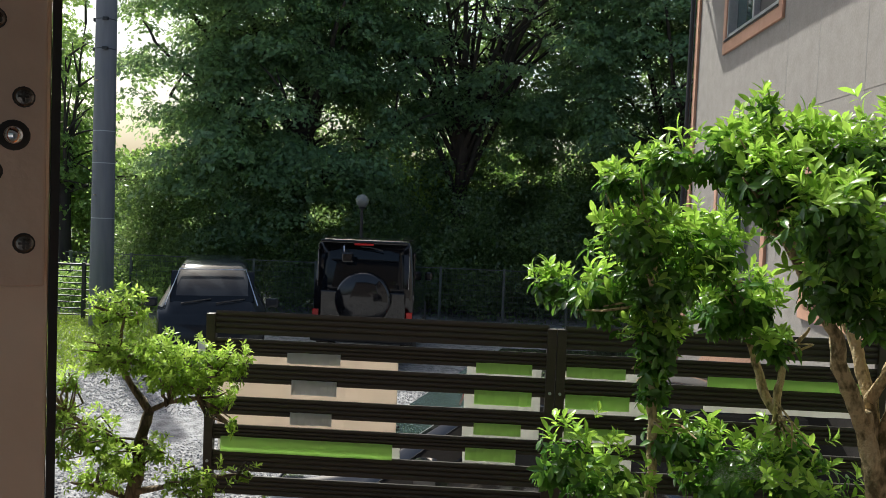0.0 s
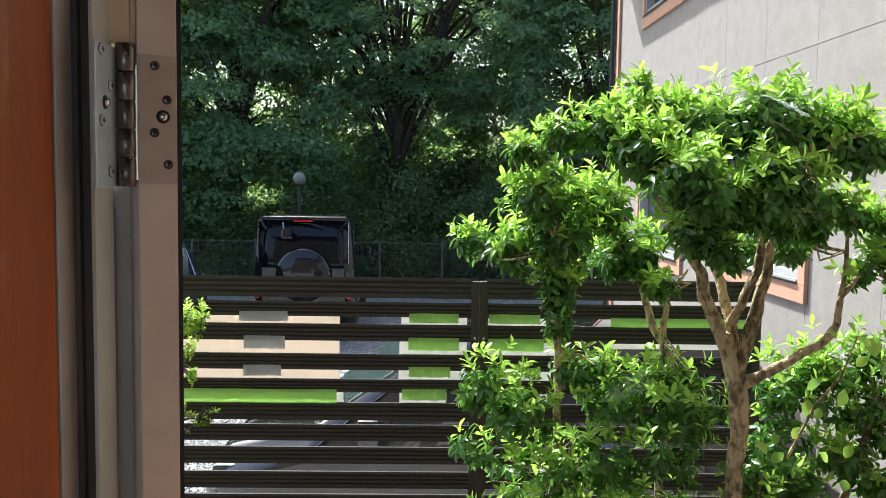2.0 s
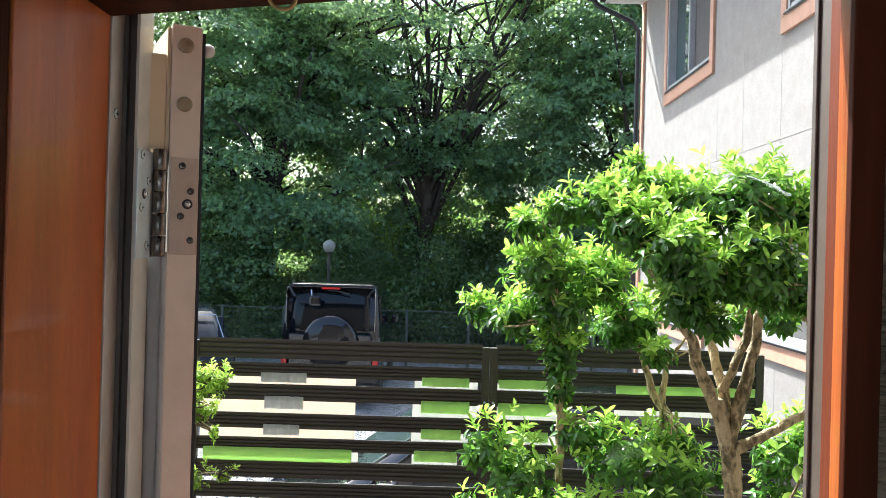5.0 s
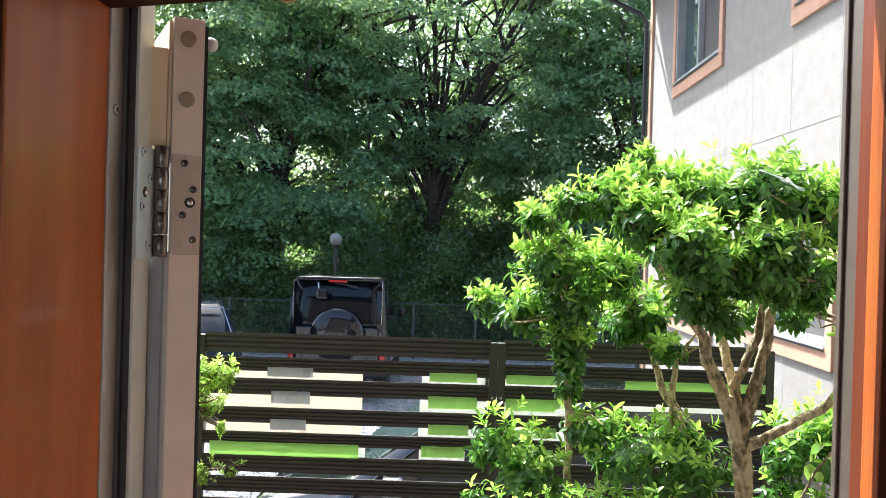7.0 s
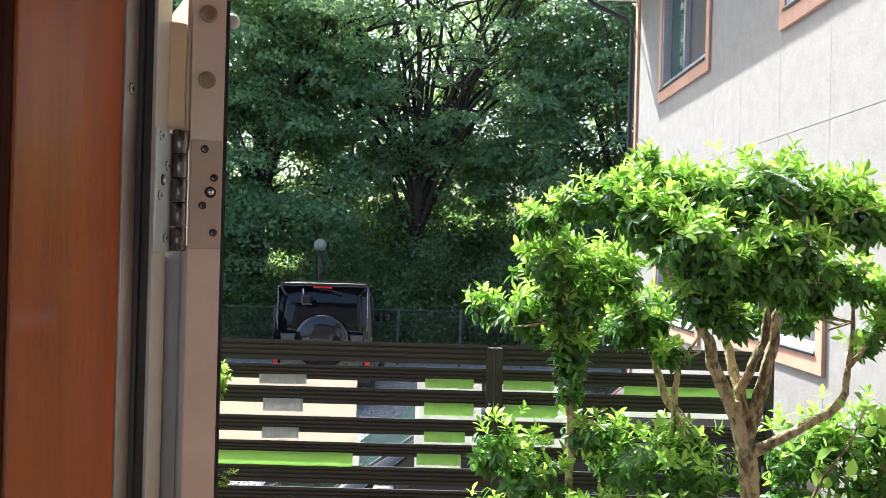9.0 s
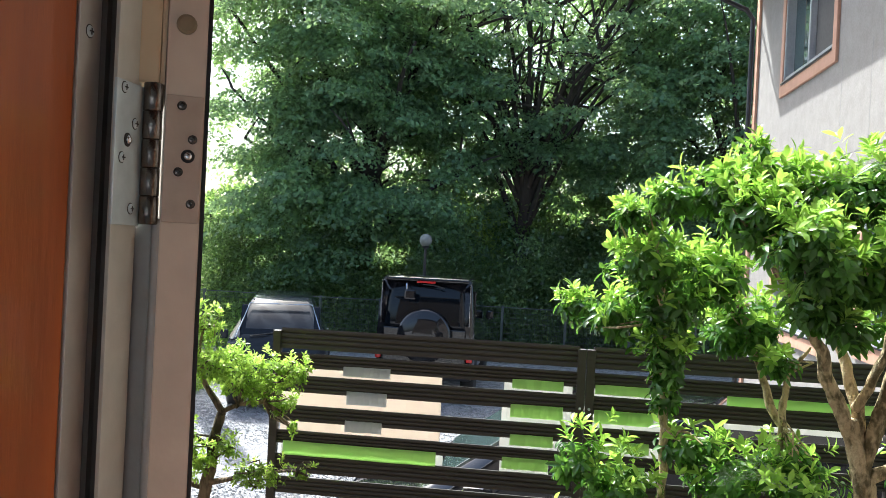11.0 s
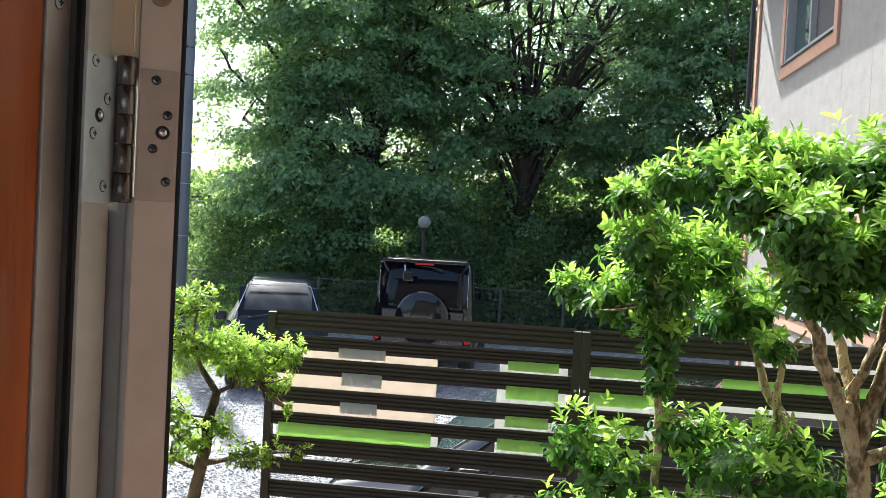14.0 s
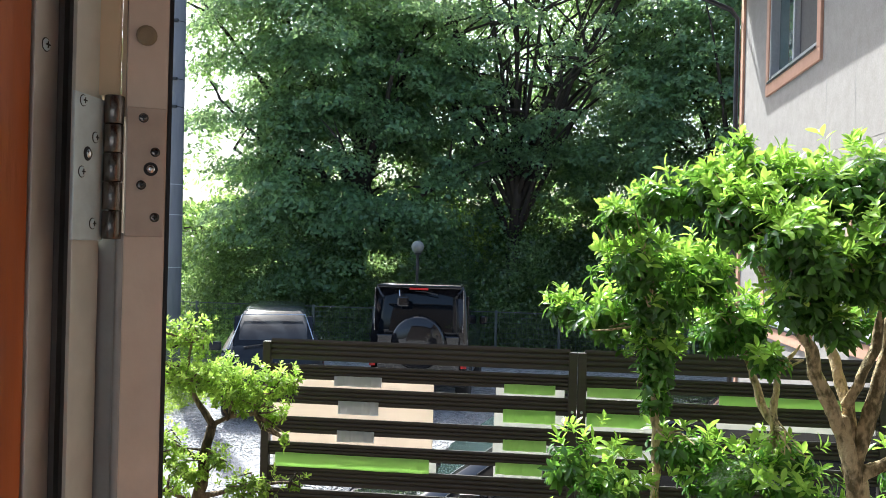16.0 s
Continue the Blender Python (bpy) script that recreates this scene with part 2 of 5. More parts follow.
def thing(name, label, category, at=(0, 0, 0), rz=0.0, group="", kind=""):
    ob = new(name)
    ob.matrix_world = pose(*at, 0, 0, rz)
    return tagged(ob, label, category, group, kind)


def box(bm, x0, x1, y0, y1, z0, z1, bevel=0.0, m=None):
    c = bmesh.ops.create_cube(bm, size=1, matrix=(m or Matrix()) @ Matrix.Translation(((x0 + x1) / 2, (y0 + y1) / 2, (z0 + z1) / 2)) @ Matrix.Diagonal((x1 - x0, y1 - y0, z1 - z0, 1)))
    if bevel:
        es = list({e for v in c["verts"] for e in v.link_edges})
        bmesh.ops.bevel(bm, geom=es, offset=bevel, segments=2, affect="EDGES", profile=0.6)
    return bm


def boxes(*rows, bevel=0.0):
    bm = bmesh.new()
    for r in rows:
        box(bm, *r, bevel=bevel)
    return bm


def tube(bm, pts, radii, n=8, wobble=0.0):
    """A round limb through the points, with its own radius at each."""
    rings = []
    u = None
    for i, p in enumerate(pts):
        a, b = Vector(pts[max(i - 1, 0)]), Vector(pts[min(i + 1, len(pts) - 1)])
        d = (b - a).normalized()
        u = d.orthogonal().normalized() if u is None else (u - d * u.dot(d)).normalized()
        w = d.cross(u)
        ring = []
        for k in range(n):
            t = 2 * math.pi * k / n
            r = radii[i] * (1 + wobble * (noise.noise(Vector(p) * 9 + Vector((k * 1.7, 0, 0))) + 0.7 * noise.noise(Vector(p) * 38 + Vector((k * 2.9, 4, 0)))))
            ring.append(bm.verts.new(Vector(p) + (u * math.cos(t) + w * math.sin(t)) * r))
        rings.append(ring)
    for r0, r1 in zip(rings, rings[1:]):
        for k in range(n):
            bm.faces.new((r0[k], r0[(k + 1) % n], r1[(k + 1) % n], r1[k]))
    bm.faces.new(rings[0][::-1])
    bm.faces.new(rings[-1])
    return bm


def lathe(bm, profile, m, n=20):
    """A turned solid: (radius, height) along the axis of m."""
    rings = []
    for r, h in profile:
        rings.append([bm.verts.new(m @ Vector((r * math.cos(2 * math.pi * k / n), r * math.sin(2 * math.pi * k / n), h))) for k in range(n)])
    for r0, r1 in zip(rings, rings[1:]):
        for k in range(n):
            bm.faces.new((r0[k], r0[(k + 1) % n], r1[(k + 1) % n], r1[k]))
    bm.faces.new(rings[0][::-1])
    bm.faces.new(rings[-1])
    return bm


def extrude_outline(bm, outline, axis, a, b, bevel=0.0):
    """A prism from an outline in the plane across the axis ('x': (y, z), 'y': (x, z), 'z': (x, y))."""
    def at(p, c):
        return {"x": (c, p[0], p[1]), "y": (p[0], c, p[1]), "z": (p[0], p[1], c)}[axis]
    r0 = [bm.verts.new(at(p, a)) for p in outline]
    r1 = [bm.verts.new(at(p, b)) for p in outline]
    n = len(outline)
    fs = [bm.faces.new((r0[k], r0[(k + 1) % n], r1[(k + 1) % n], r1[k])) for k in range(n)]
    fs += [bm.faces.new(r0[::-1]), bm.faces.new(r1)]
    bmesh.ops.recalc_face_normals(bm, faces=fs)
    if bevel:
        bmesh.ops.bevel(bm, geom=list({e for f in fs for e in f.edges}), offset=bevel, segments=2, affect="EDGES", profile=0.6)
    return bm


def mesh_object(name, verts, faces, mat, parent=None, label="", kind="", smooth=False):
    me = bpy.data.meshes.new(name)
    me.from_pydata(verts, [], faces)
    if smooth:
        me.polygons.foreach_set("use_smooth", [True] * len(me.polygons))
    me.materials.append(mat)
    ob = new(name, me)
    if parent is not None:
        ob.parent = parent
    return tagged(ob, label, kind=kind)


def fast_mesh(name, verts, quads, mat, parent=None, label="", kind=""):
    """Many small faces at once: verts (n, 3) and faces (m, k) as arrays."""
    me = bpy.data.meshes.new(name)
    m, k = quads.shape
    me.vertices.add(len(verts))
    me.vertices.foreach_set("co", verts.astype(np.float32).ravel())
    me.loops.add(m * k)
    me.loops.foreach_set("vertex_index", quads.astype(np.int32).ravel())
    me.polygons.add(m)
    me.polygons.foreach_set("loop_start", np.arange(0, m * k, k, dtype=np.int32))
    me.polygons.foreach_set("loop_total", np.full(m, k, dtype=np.int32))
    me.update(calc_edges=True)
    me.materials.append(mat)
    ob = new(name, me)
    if parent is not None:
        ob.parent = parent
    return tagged(ob, label, kind=kind)


RNG = np.random.default_rng(7)


def unit(a):
    return a / np.maximum(np.linalg.norm(a, axis=1, keepdims=True), 1e-9)


def simple_leaves(pos, size, up=0.6, ratio=0.5, facing=None, loose=0.5):
    """Small four-cornered leaves, a little folded, one at each place; facing: the way each one leans."""
    n = len(pos)
    if facing is None:
        nrm = unit(RNG.normal(size=(n, 3)) + np.array([0, 0, up * 2.0]))
    else:
        nrm = unit(facing + loose * RNG.normal(size=(n, 3)))
    d = unit(np.cross(nrm, RNG.normal(size=(n, 3))))
    s = np.cross(nrm, d)
    ln = (size * RNG.uniform(0.6, 1.4, n))[:, None]
    w = ln * ratio
    droop = nrm * ln * 0.12
    v = np.stack([pos - d * ln * 0.5 - droop, pos + s * w * 0.5 + droop * 0.4, pos + d * ln * 0.5 - droop, pos - s * w * 0.5 + droop * 0.4], 1).reshape(-1, 3)
    return v, np.arange(4 * n).reshape(n, 4)


# outline of one broad leaf along +x, half widths at stations, with a keel and a drooping tip
LEAF_T = np.array([0.0, 0.18, 0.42, 0.68, 0.88, 1.0])
LEAF_W = np.array([0.05, 0.50, 0.95, 0.92, 0.48, 0.0])


def broad_leaves(pos, d, nrm, length, ratio=0.40, curl=0.22, keel=0.16):
    """Broad pointed leaves from base points, along d, with normals nrm."""
    n = len(pos)
    d = unit(d)
    s = unit(np.cross(nrm, d))
    nn = np.cross(d, s)
    vs = []
    for t, w in zip(LEAF_T, LEAF_W):
        mid = pos + d * (length * t)[:, None] - nn * (length * curl * t * t)[:, None]
        if w == 0:
            vs.append(mid)
            continue
        half = (length * ratio * 0.5 * w)[:, None]
        lift = nn * half * keel * 2
        vs += [mid + s * half + lift, mid, mid - s * half + lift]
    v = np.stack(vs, 1)                      # 5 * 3 + 1 corners
    f = []
    for i in range(4):
        a = i * 3
        f += [(a, a + 1, a + 4, a + 3), (a + 1, a + 2, a + 5, a + 4)]
    f += [(12, 13, 15, 15), (13, 14, 15, 15)]
    quads = np.array(f[:8])
    tris = np.array([(12, 13, 15), (13, 14, 15)])
    base = (np.arange(n) * 16)[:, None, None]
    return v.reshape(-1, 3), (quads[None] + base).reshape(-1, 4), (tris[None] + base).reshape(-1, 3)


def leaf_mesh(name, verts, quads, tris, mat, parent, label="", kind=""):
    me = bpy.data.meshes.new(name)
    nq, nt_ = len(quads), len(tris)
    me.vertices.add(len(verts))
    me.vertices.foreach_set("co", verts.astype(np.float32).ravel())
    me.loops.add(nq * 4 + nt_ * 3)
    me.loops.foreach_set("vertex_index", np.concatenate([quads.ravel(), tris.ravel()]).astype(np.int32))
    me.polygons.add(nq + nt_)
    me.polygons.foreach_set("loop_start", np.concatenate([np.arange(nq) * 4, nq * 4 + np.arange(nt_) * 3]).astype(np.int32))
    me.polygons.foreach_set("loop_total", np.concatenate([np.full(nq, 4), np.full(nt_, 3)]).astype(np.int32))
    me.update(calc_edges=True)
    me.polygons.foreach_set("use_smooth", [True] * (nq + nt_))
    me.materials.append(mat)
    ob = new(name, me)
    ob.parent = parent
    return tagged(ob, label, kind=kind)


# ---- ground ----
bm = bmesh.new()
bmesh.ops.create_grid(bm, x_segments=120, y_segments=120, size=30, matrix=Matrix.Translation((0, 20, 0)))
for v in bm.verts:
    x, y = v.co.x, v.co.y
    hill = max(0.0, y - 23) * 0.10
    v.co.z = 0.03 * noise.noise(Vector((x * 0.4, y * 0.4, 0))) + hill
ring = [(-900, -300, -0.05), (900, -300, -0.05), (900, 1500, -0.05), (-900, 1500, -0.05)]
rv = [bm.verts.new(p) for p in ring]
bm.faces.new(rv)
part("ground", bm, GRAVEL, None, "")
tagged(bpy.data.objects["ground"], "grey gravel parking ground in front of the house", "ground", kind="structure")

# ---- the room and its window ----
bm = boxes((-2.6, -0.215, 0.10, 0.26, 0.85, 3.3), (0.3070, 2.2, -0.001, 0.019, 0.85, 3.3), (0.450, 2.2, 0.0195, 0.26, 0.85, 3.3), (-0.215, 0.4495, 0.118, 0.26, 2.95, 3.3), (-0.215, 0.4495, 0.118, 0.26, 0.85, 1.88), (-0.215, 0.293, 0.053, 0.078, 2.662, 3.3))
tagged(part("wall_window", bm, WALLPAPER), "wall with woven beige wallpaper round the window", "wall", kind="structure")
# unseen openings added in the west and south walls to let sky light in
tagged(part("wall_west", boxes((-2.7, -2.6, -3.2, -2.9, 0.85, 3.3), (-2.7, -2.6, -1.0, 0.26, 0.85, 3.3), (-2.7, -2.6, -2.9, -1.0, 2.95, 3.3), (-2.7, -2.6, -2.9, -1.0, 0.85, 1.2)), PLASTER), "plain beige plaster wall of the room", "wall", kind="structure")
tagged(part("wall_east", boxes((2.2, 2.3, -3.2, 0.26, 0.85, 3.3)), PLASTER), "plain beige plaster wall of the room", "wall", kind="structure")
tagged(part("wall_south", boxes((-2.7, -1.7, -3.3, -3.2, 0.85, 3.3), (1.5, 2.3, -3.3, -3.2, 0.85, 3.3), (-1.7, 1.5, -3.3, -3.2, 2.95, 3.3)), PLASTER), "plain beige plaster wall of the room", "wall", kind="structure")
tagged(part("floor", boxes((-2.7, 2.3, -3.3, 0.26, 0.75, 0.85)), PALE_FLOOR), "pale straw-coloured floor of the room", "floor", kind="structure")
tagged(part("ceiling", boxes((-2.7, 2.3, -3.3, 0.26, 3.3, 3.4)), PLASTER), "plain pale room ceiling", "ceiling", kind="structure")

tagged(part("wall_exterior", boxes((-6.0, -0.30, 0.265, 0.285, -0.1, 6.2), (-0.2999, -0.235, 0.265, 0.270, -0.1, 6.2), (-0.2349, 0.455, 0.265, 0.275, 2.97, 6.2), (-0.2349, 0.455, 0.265, 0.275, -0.1, 1.86), (0.4552, 2.25, 0.265, 0.285, -0.1, 6.2)), BROWN_SIDING), "dark brown siding of the house round the window", "wall", kind="structure")
tagged(part("roof_own", boxes((-6.4, 2.3, -3.5, 0.80, 6.21, 6.40)), DARK_METAL), "dark roof and eave of the house", "roof", kind="structure")
tagged(part("wall_upper", boxes((-6.0, -5.8, -3.3, 0.26, 3.42, 6.2), (2.0, 2.2, -3.3, 0.26, 3.42, 6.2), (-5.79, 1.99, -3.3, -3.1, 3.42, 6.2)), STUCCO), "stucco upper walls of the house", "wall", kind="structure")

win = thing("window_1", "open casement window in a varnished wooden surround", "window", kind="structure")
# hinge side: dark casing, varnished jamb, then the aluminium frame in steps with a dark channel
part("jamb_board", boxes((-0.215, -0.1780, 0.0500, 0.1885, 1.88, 2.64), bevel=0.0015), WOOD, win, "orange-brown varnished wooden jamb")
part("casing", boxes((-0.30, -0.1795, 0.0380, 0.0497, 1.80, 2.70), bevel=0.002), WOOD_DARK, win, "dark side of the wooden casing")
part("frame_stile", boxes((-0.2145, -0.1772, 0.1902, 0.2131, 1.90, 2.62), bevel=0.0008), ALU_DULL, win, "grey aluminium inner frame strip")
part("gasket", boxes((-0.2145, -0.1740, 0.2133, 0.2185, 1.90, 2.62), (-0.2145, -0.1655, 0.2187, 0.2212, 1.90, 2.62)), CHANNEL, win, "dark brown channel of the frame")
bm = bmesh.new()
extrude_outline(bm, [(-0.1650, 0.2072), (-0.1625, 0.2072), (-0.1625, 0.2365), (-0.2145, 0.2365), (-0.2145, 0.2214), (-0.1650, 0.2214)], "z", 1.90, 2.62, 0.0004)
part("frame_channel", bm, ALU_GREY, win, "grey aluminium outer frame")
# lip in a darker grey that stands in for the shade of the gap
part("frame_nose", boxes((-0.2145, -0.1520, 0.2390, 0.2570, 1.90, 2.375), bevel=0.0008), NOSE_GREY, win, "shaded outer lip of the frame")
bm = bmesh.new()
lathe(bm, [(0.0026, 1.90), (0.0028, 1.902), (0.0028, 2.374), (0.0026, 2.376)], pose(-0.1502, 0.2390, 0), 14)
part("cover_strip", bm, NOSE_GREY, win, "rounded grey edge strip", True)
# closing side, nearer the room because the wall stands aslant to the fence
part("frame_stile", boxes((0.3030, 0.3350, 0.0525, 0.0720, 1.90, 2.62), (0.3012, 0.3029, 0.0680, 0.0735, 1.90, 2.62), bevel=0.0006), ALU_BROWN, win, "brown aluminium frame")
# jamb face in shade, given a darker red than the lit wood
part("rebate", boxes((0.3020, 0.3250, 0.0304, 0.0522, 1.88, 2.64), bevel=0.0006), WOOD_RED, win, "jamb rebate in a dark red that holds its shade")
bm = bmesh.new()
extrude_outline(bm, [(0.2976, 0.0302), (0.2890, 0.0002), (0.3060, 0.0002), (0.3250, 0.0302)], "z", 1.88, 2.64, 0.0008)
part("jamb_board", bm, WOOD, win, "orange-brown varnished wooden jamb")
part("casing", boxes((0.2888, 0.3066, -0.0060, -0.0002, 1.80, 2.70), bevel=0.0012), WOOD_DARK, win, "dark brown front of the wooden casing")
ASLANT = pose(-0.205, 0.198, 0, 0, 0, -16.2)
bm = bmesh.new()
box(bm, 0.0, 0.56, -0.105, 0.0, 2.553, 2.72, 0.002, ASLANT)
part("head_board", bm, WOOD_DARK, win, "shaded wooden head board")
part("window_sill", boxes((-0.176, 0.285, 0.060, 0.18, 1.88, 1.91), bevel=0.002), WOOD, win)
part("frame_head", boxes((-0.163, 0.445, 0.202, 0.262, 2.905, 2.935), bevel=0.0008), ALU_BROWN, win, "brown aluminium frame head")
part("frame_sill", boxes((-0.163, 0.300, 0.190, 0.235, 1.90, 1.925), bevel=0.0008), ALU_BROWN, win)

# brass ring in a screw eye under the head board
ring_pull = thing("ring_pull", "small brass ring hanging from the window head", "ring", (-0.028, 0.088, 2.5535))
bm = bmesh.new()
tube(bm, [(0, 0, 0.004), (0, 0, -0.0035)], [0.0012, 0.0012], 8)
part("screw_eye", bm, BRASS, ring_pull)
bm = bmesh.new()
N_RING, R_RING, R_WIRE = 28, 0.0092, 0.0012
loops = []
for k in range(N_RING):
    c, z0 = math.cos(2 * math.pi * k / N_RING), math.sin(2 * math.pi * k / N_RING)
    loops.append([bm.verts.new(((R_RING + R_WIRE * math.cos(q * 0.785)) * c * 0.9, (R_RING + R_WIRE * math.cos(q * 0.785)) * c * 0.45 + R_WIRE * math.sin(q * 0.785), (R_RING + R_WIRE * math.cos(q * 0.785)) * z0 - 0.0115)) for q in range(8)])
for k in range(N_RING):
    p0, p1 = loops[k], loops[(k + 1) % N_RING]
    for q in range(8):
        bm.faces.new((p0[q], p0[(q + 1) % 8], p1[(q + 1) % 8], p1[q]))
bmesh.ops.recalc_face_normals(bm, faces=bm.faces[:])
part("loop", bm, BRASS, ring_pull, "", True)


def screw(parent, m, r=0.0035, mat=STEEL, name="screw"):
    bm = bmesh.new()
    lathe(bm, [(r, 0), (r, 0.0006), (r * 0.8, 0.0012), (r * 0.35, 0.0014)], m, 14)
    s = part(name, bm, mat, parent)
    bm = bmesh.new()
    lathe(bm, [(r * 1.16, 0.00005), (r * 1.16, 0.0003), (r * 1.05, 0.00035)], m, 14)
    box(bm, -r * 0.55, r * 0.55, -r * 0.12, r * 0.12, 0.0013, 0.0017, m=m)
    box(bm, -r * 0.12, r * 0.12, -r * 0.55, r * 0.55, 0.0013, 0.0018, m=m)
    part("screw_slot", bm, RUBBER, s)


screw(win, pose(-0.1772, 0.2005, 2.4815, 0, 90, 0))
screw(win, pose(-0.1772, 0.2005, 2.03, 0, 90, 0))

# the sash, swung out past a right angle about its hinge
SASH_AT, SASH_TURN = (-0.1478, 0.238, -0.003), 118.0
sash = thing("window_sash", "open aluminium casement sash swung outwards on a steel hinge", "window sash", SASH_AT, SASH_TURN)
# local x runs along the sash away from its hinge, local y 0..-0.023 is its thickness
T = 0.024
part("hinge_stile", boxes((0.0, 0.042, -T, 0.0, 1.93, 2.565), bevel=0.001), SASH_PAINT, sash, "pinkish-beige aluminium stile")
part("stile_edge", boxes((0.0, 0.040, -T - 0.0025, -T - 0.0002, 1.93, 2.56)), RUBBER, sash, "black rubber seal on the edge")
part("cover", boxes((0.002, 0.040, 0.0032, 0.022, 2.462, 2.540), bevel=0.002), CREAM_PVC, sash, "cream plastic corner block")
part("outer_face", boxes((0.003, 0.50, 0.0004, 0.003, 2.45, 2.562)), CREAM_PVC, sash, "cream outer face of the sash")
part("far_stile", boxes((0.47, 0.51, -T, 0.0, 1.93, 2.565), bevel=0.001), SASH_PAINT, sash)
part("top_rail", boxes((0.0425, 0.4695, -T, 0.0, 2.52, 2.565), bevel=0.001), SASH_PAINT, sash)
part("bottom_rail", boxes((0.0425, 0.4695, -T, 0.0, 1.93, 1.98), bevel=0.001), SASH_PAINT, sash)
pane = part("pane", boxes((0.0425, 0.4695, -0.015, -0.010, 1.9805, 2.5195)), glass_material("clear_glass", (0.95, 0.97, 0.96), 0.0, 1.0), sash)
pane.visible_shadow = False
bm = bmesh.new()
bmesh.ops.create_uvsphere(bm, u_segments=16, v_segments=10, radius=0.0058, matrix=Matrix.Translation((0.014, -T - 0.0075, 2.549)))
part("knob", bm, WHITE_BOARD, sash, "white round plastic stop", True)
for z in (2.548, 2.500):
    bm = bmesh.new()
    lathe(bm, [(0.0062, 0), (0.0062, 0.0016), (0.0045, 0.0024), (0.003, 0.0025)], pose(-0.0005, -T * 0.45, z, 0, -90, 0), 16)
    part("bolt", bm, BRASS_DULL, sash, "dull round bolt head")

# the hinge: two leaves, five knuckles, screws
H0, H1 = 2.377, 2.460
hinge = thing("hinge", "worn steel butt hinge screwed to the window frame", "hinge", (-0.1545, 0.2355, -0.003))
part("frame_leaf", boxes((-0.0066, -0.0046, -0.034, -0.001, H0 - 0.003, H1 - 0.001), bevel=0.0006), STEEL, hinge, "pale grey steel leaf")
m = pose(SASH_AT[0] + 0.1545, SASH_AT[1] - 0.2355, 0, 0, 0, SASH_TURN)
bm = bmesh.new()
box(bm, -0.0020, -0.0003, -T + 0.001, -0.0008, H0, H1 - 0.004, 0.0006, m)
part("sash_leaf", bm, STEEL_DULL, hinge, "brownish steel leaf")
cuts = [H0 - 0.002 + (H1 - H0 + 0.004) * k / 5 for k in range(6)]
for k in range(5):
    bm = bmesh.new()
    a, b = cuts[k] + 0.0001, cuts[k + 1] - 0.0001
    lathe(bm, [(0.0052, a), (0.0058, a + 0.0005), (0.0058, b - 0.0005), (0.0052, b)], pose(0.0005, 0.0, 0), 20)
    part("knuckle", bm, KNUCKLE, hinge, "", True)
for yy, z in ((-0.026, 2.4545), (-0.012, 2.435), (-0.026, 2.4135), (-0.013, 2.384)):
    screw(hinge, pose(-0.0046, yy, z, 0, 90, 0), 0.0030)
for where in (pose(-0.0047, -0.020, 2.4245, 0, 90, 0), m @ pose(-0.0019, -T * 0.62, 2.4185, 0, -90, 0)):
    bm = bmesh.new()
    lathe(bm, [(0.0042, 0), (0.0042, 0.0004), (0.0036, 0.0005)], where, 18)
    part("pin_hole", bm, RUBBER, hinge, "dark rim of the pin hole", True)
for where in (pose(-0.0046, -0.020, 2.4245, 0, 90, 0), m @ pose(-0.0020, -T * 0.62, 2.4185, 0, -90, 0)):
    bm = bmesh.new()
    lathe(bm, [(0.0026, 0.0003), (0.0026, 0.0012), (0.0021, 0.0020), (0.0012, 0.0024), (0.0004, 0.0025)], where, 16)
    part("pin", bm, CHROME, hinge, "bright rounded pin", True)
for yy, z in ((0.42, 2.4495), (0.72, 2.429), (0.40, 2.4085), (0.74, 2.389)):
    screw(hinge, m @ pose(-0.0020, -T * yy, z, 0, -90, 0), 0.0025, KNUCKLE)

# garden bed below the window, behind a low retaining wall
bm = bmesh.new()
bmesh.ops.create_grid(bm, x_segments=40, y_segments=24, size=1, matrix=Matrix.Translation((0.2, 1.45, 0.98)) @ Matrix.Diagonal((2.0, 1.2, 1, 1)))
for v in bm.verts:
    v.co.z += 0.04 * noise.noise(v.co * 3)
tagged(part("ground_bed", bm, SOIL), "dark garden soil bed below the window", "garden bed", kind="structure")
tagged(part("wall_retaining", boxes((-1.9, 2.3, 2.52, 2.64, -0.1, 1.02), (-1.9, -1.78, 0.26, 2.519, -0.1, 1.02), bevel=0.008), CONCRETE), "low grey concrete retaining wall", "wall", kind="structure")
tagged(part("wall_foundation", boxes((-2.7, 2.3, 0.12, 0.26, -0.1, 0.849)), CONCRETE), "grey concrete foundation of the house", "wall", kind="structure")

# ---- slatted fence ----
FY = 2.47
SLATS = [(a - (0.007 if a > 2.0 else 0.002), b - 0.008) for a, b in [(2.073, 2.006), (1.986, 1.943), (1.912, 1.862), (1.812, 1.765), (1.727, 1.690), (1.648, 1.595), (1.573, 1.525), (1.497, 1.447), (1.413, 1.363), (1.335, 1.285), (1.255, 1.205), (1.175, 1.125)]]


def slat_profile(z0, z1):
    """Cross-section in (y, z): a hollow slat with three soft ridges on its face."""
    h, out = z0 - z1, []
    for k in range(17):
        s = k / 16
        groove = 0.0045 if k in (4, 8, 12) else (0.0008 if k in (3, 5, 7, 9, 11, 13) else 0)
        out.append((FY - 0.014 + groove + 0.003 * max(0.0, s - 0.9) / 0.1, z1 + h * s))
    return out + [(FY + 0.004, z0 - 0.002), (FY + 0.004, z1)]


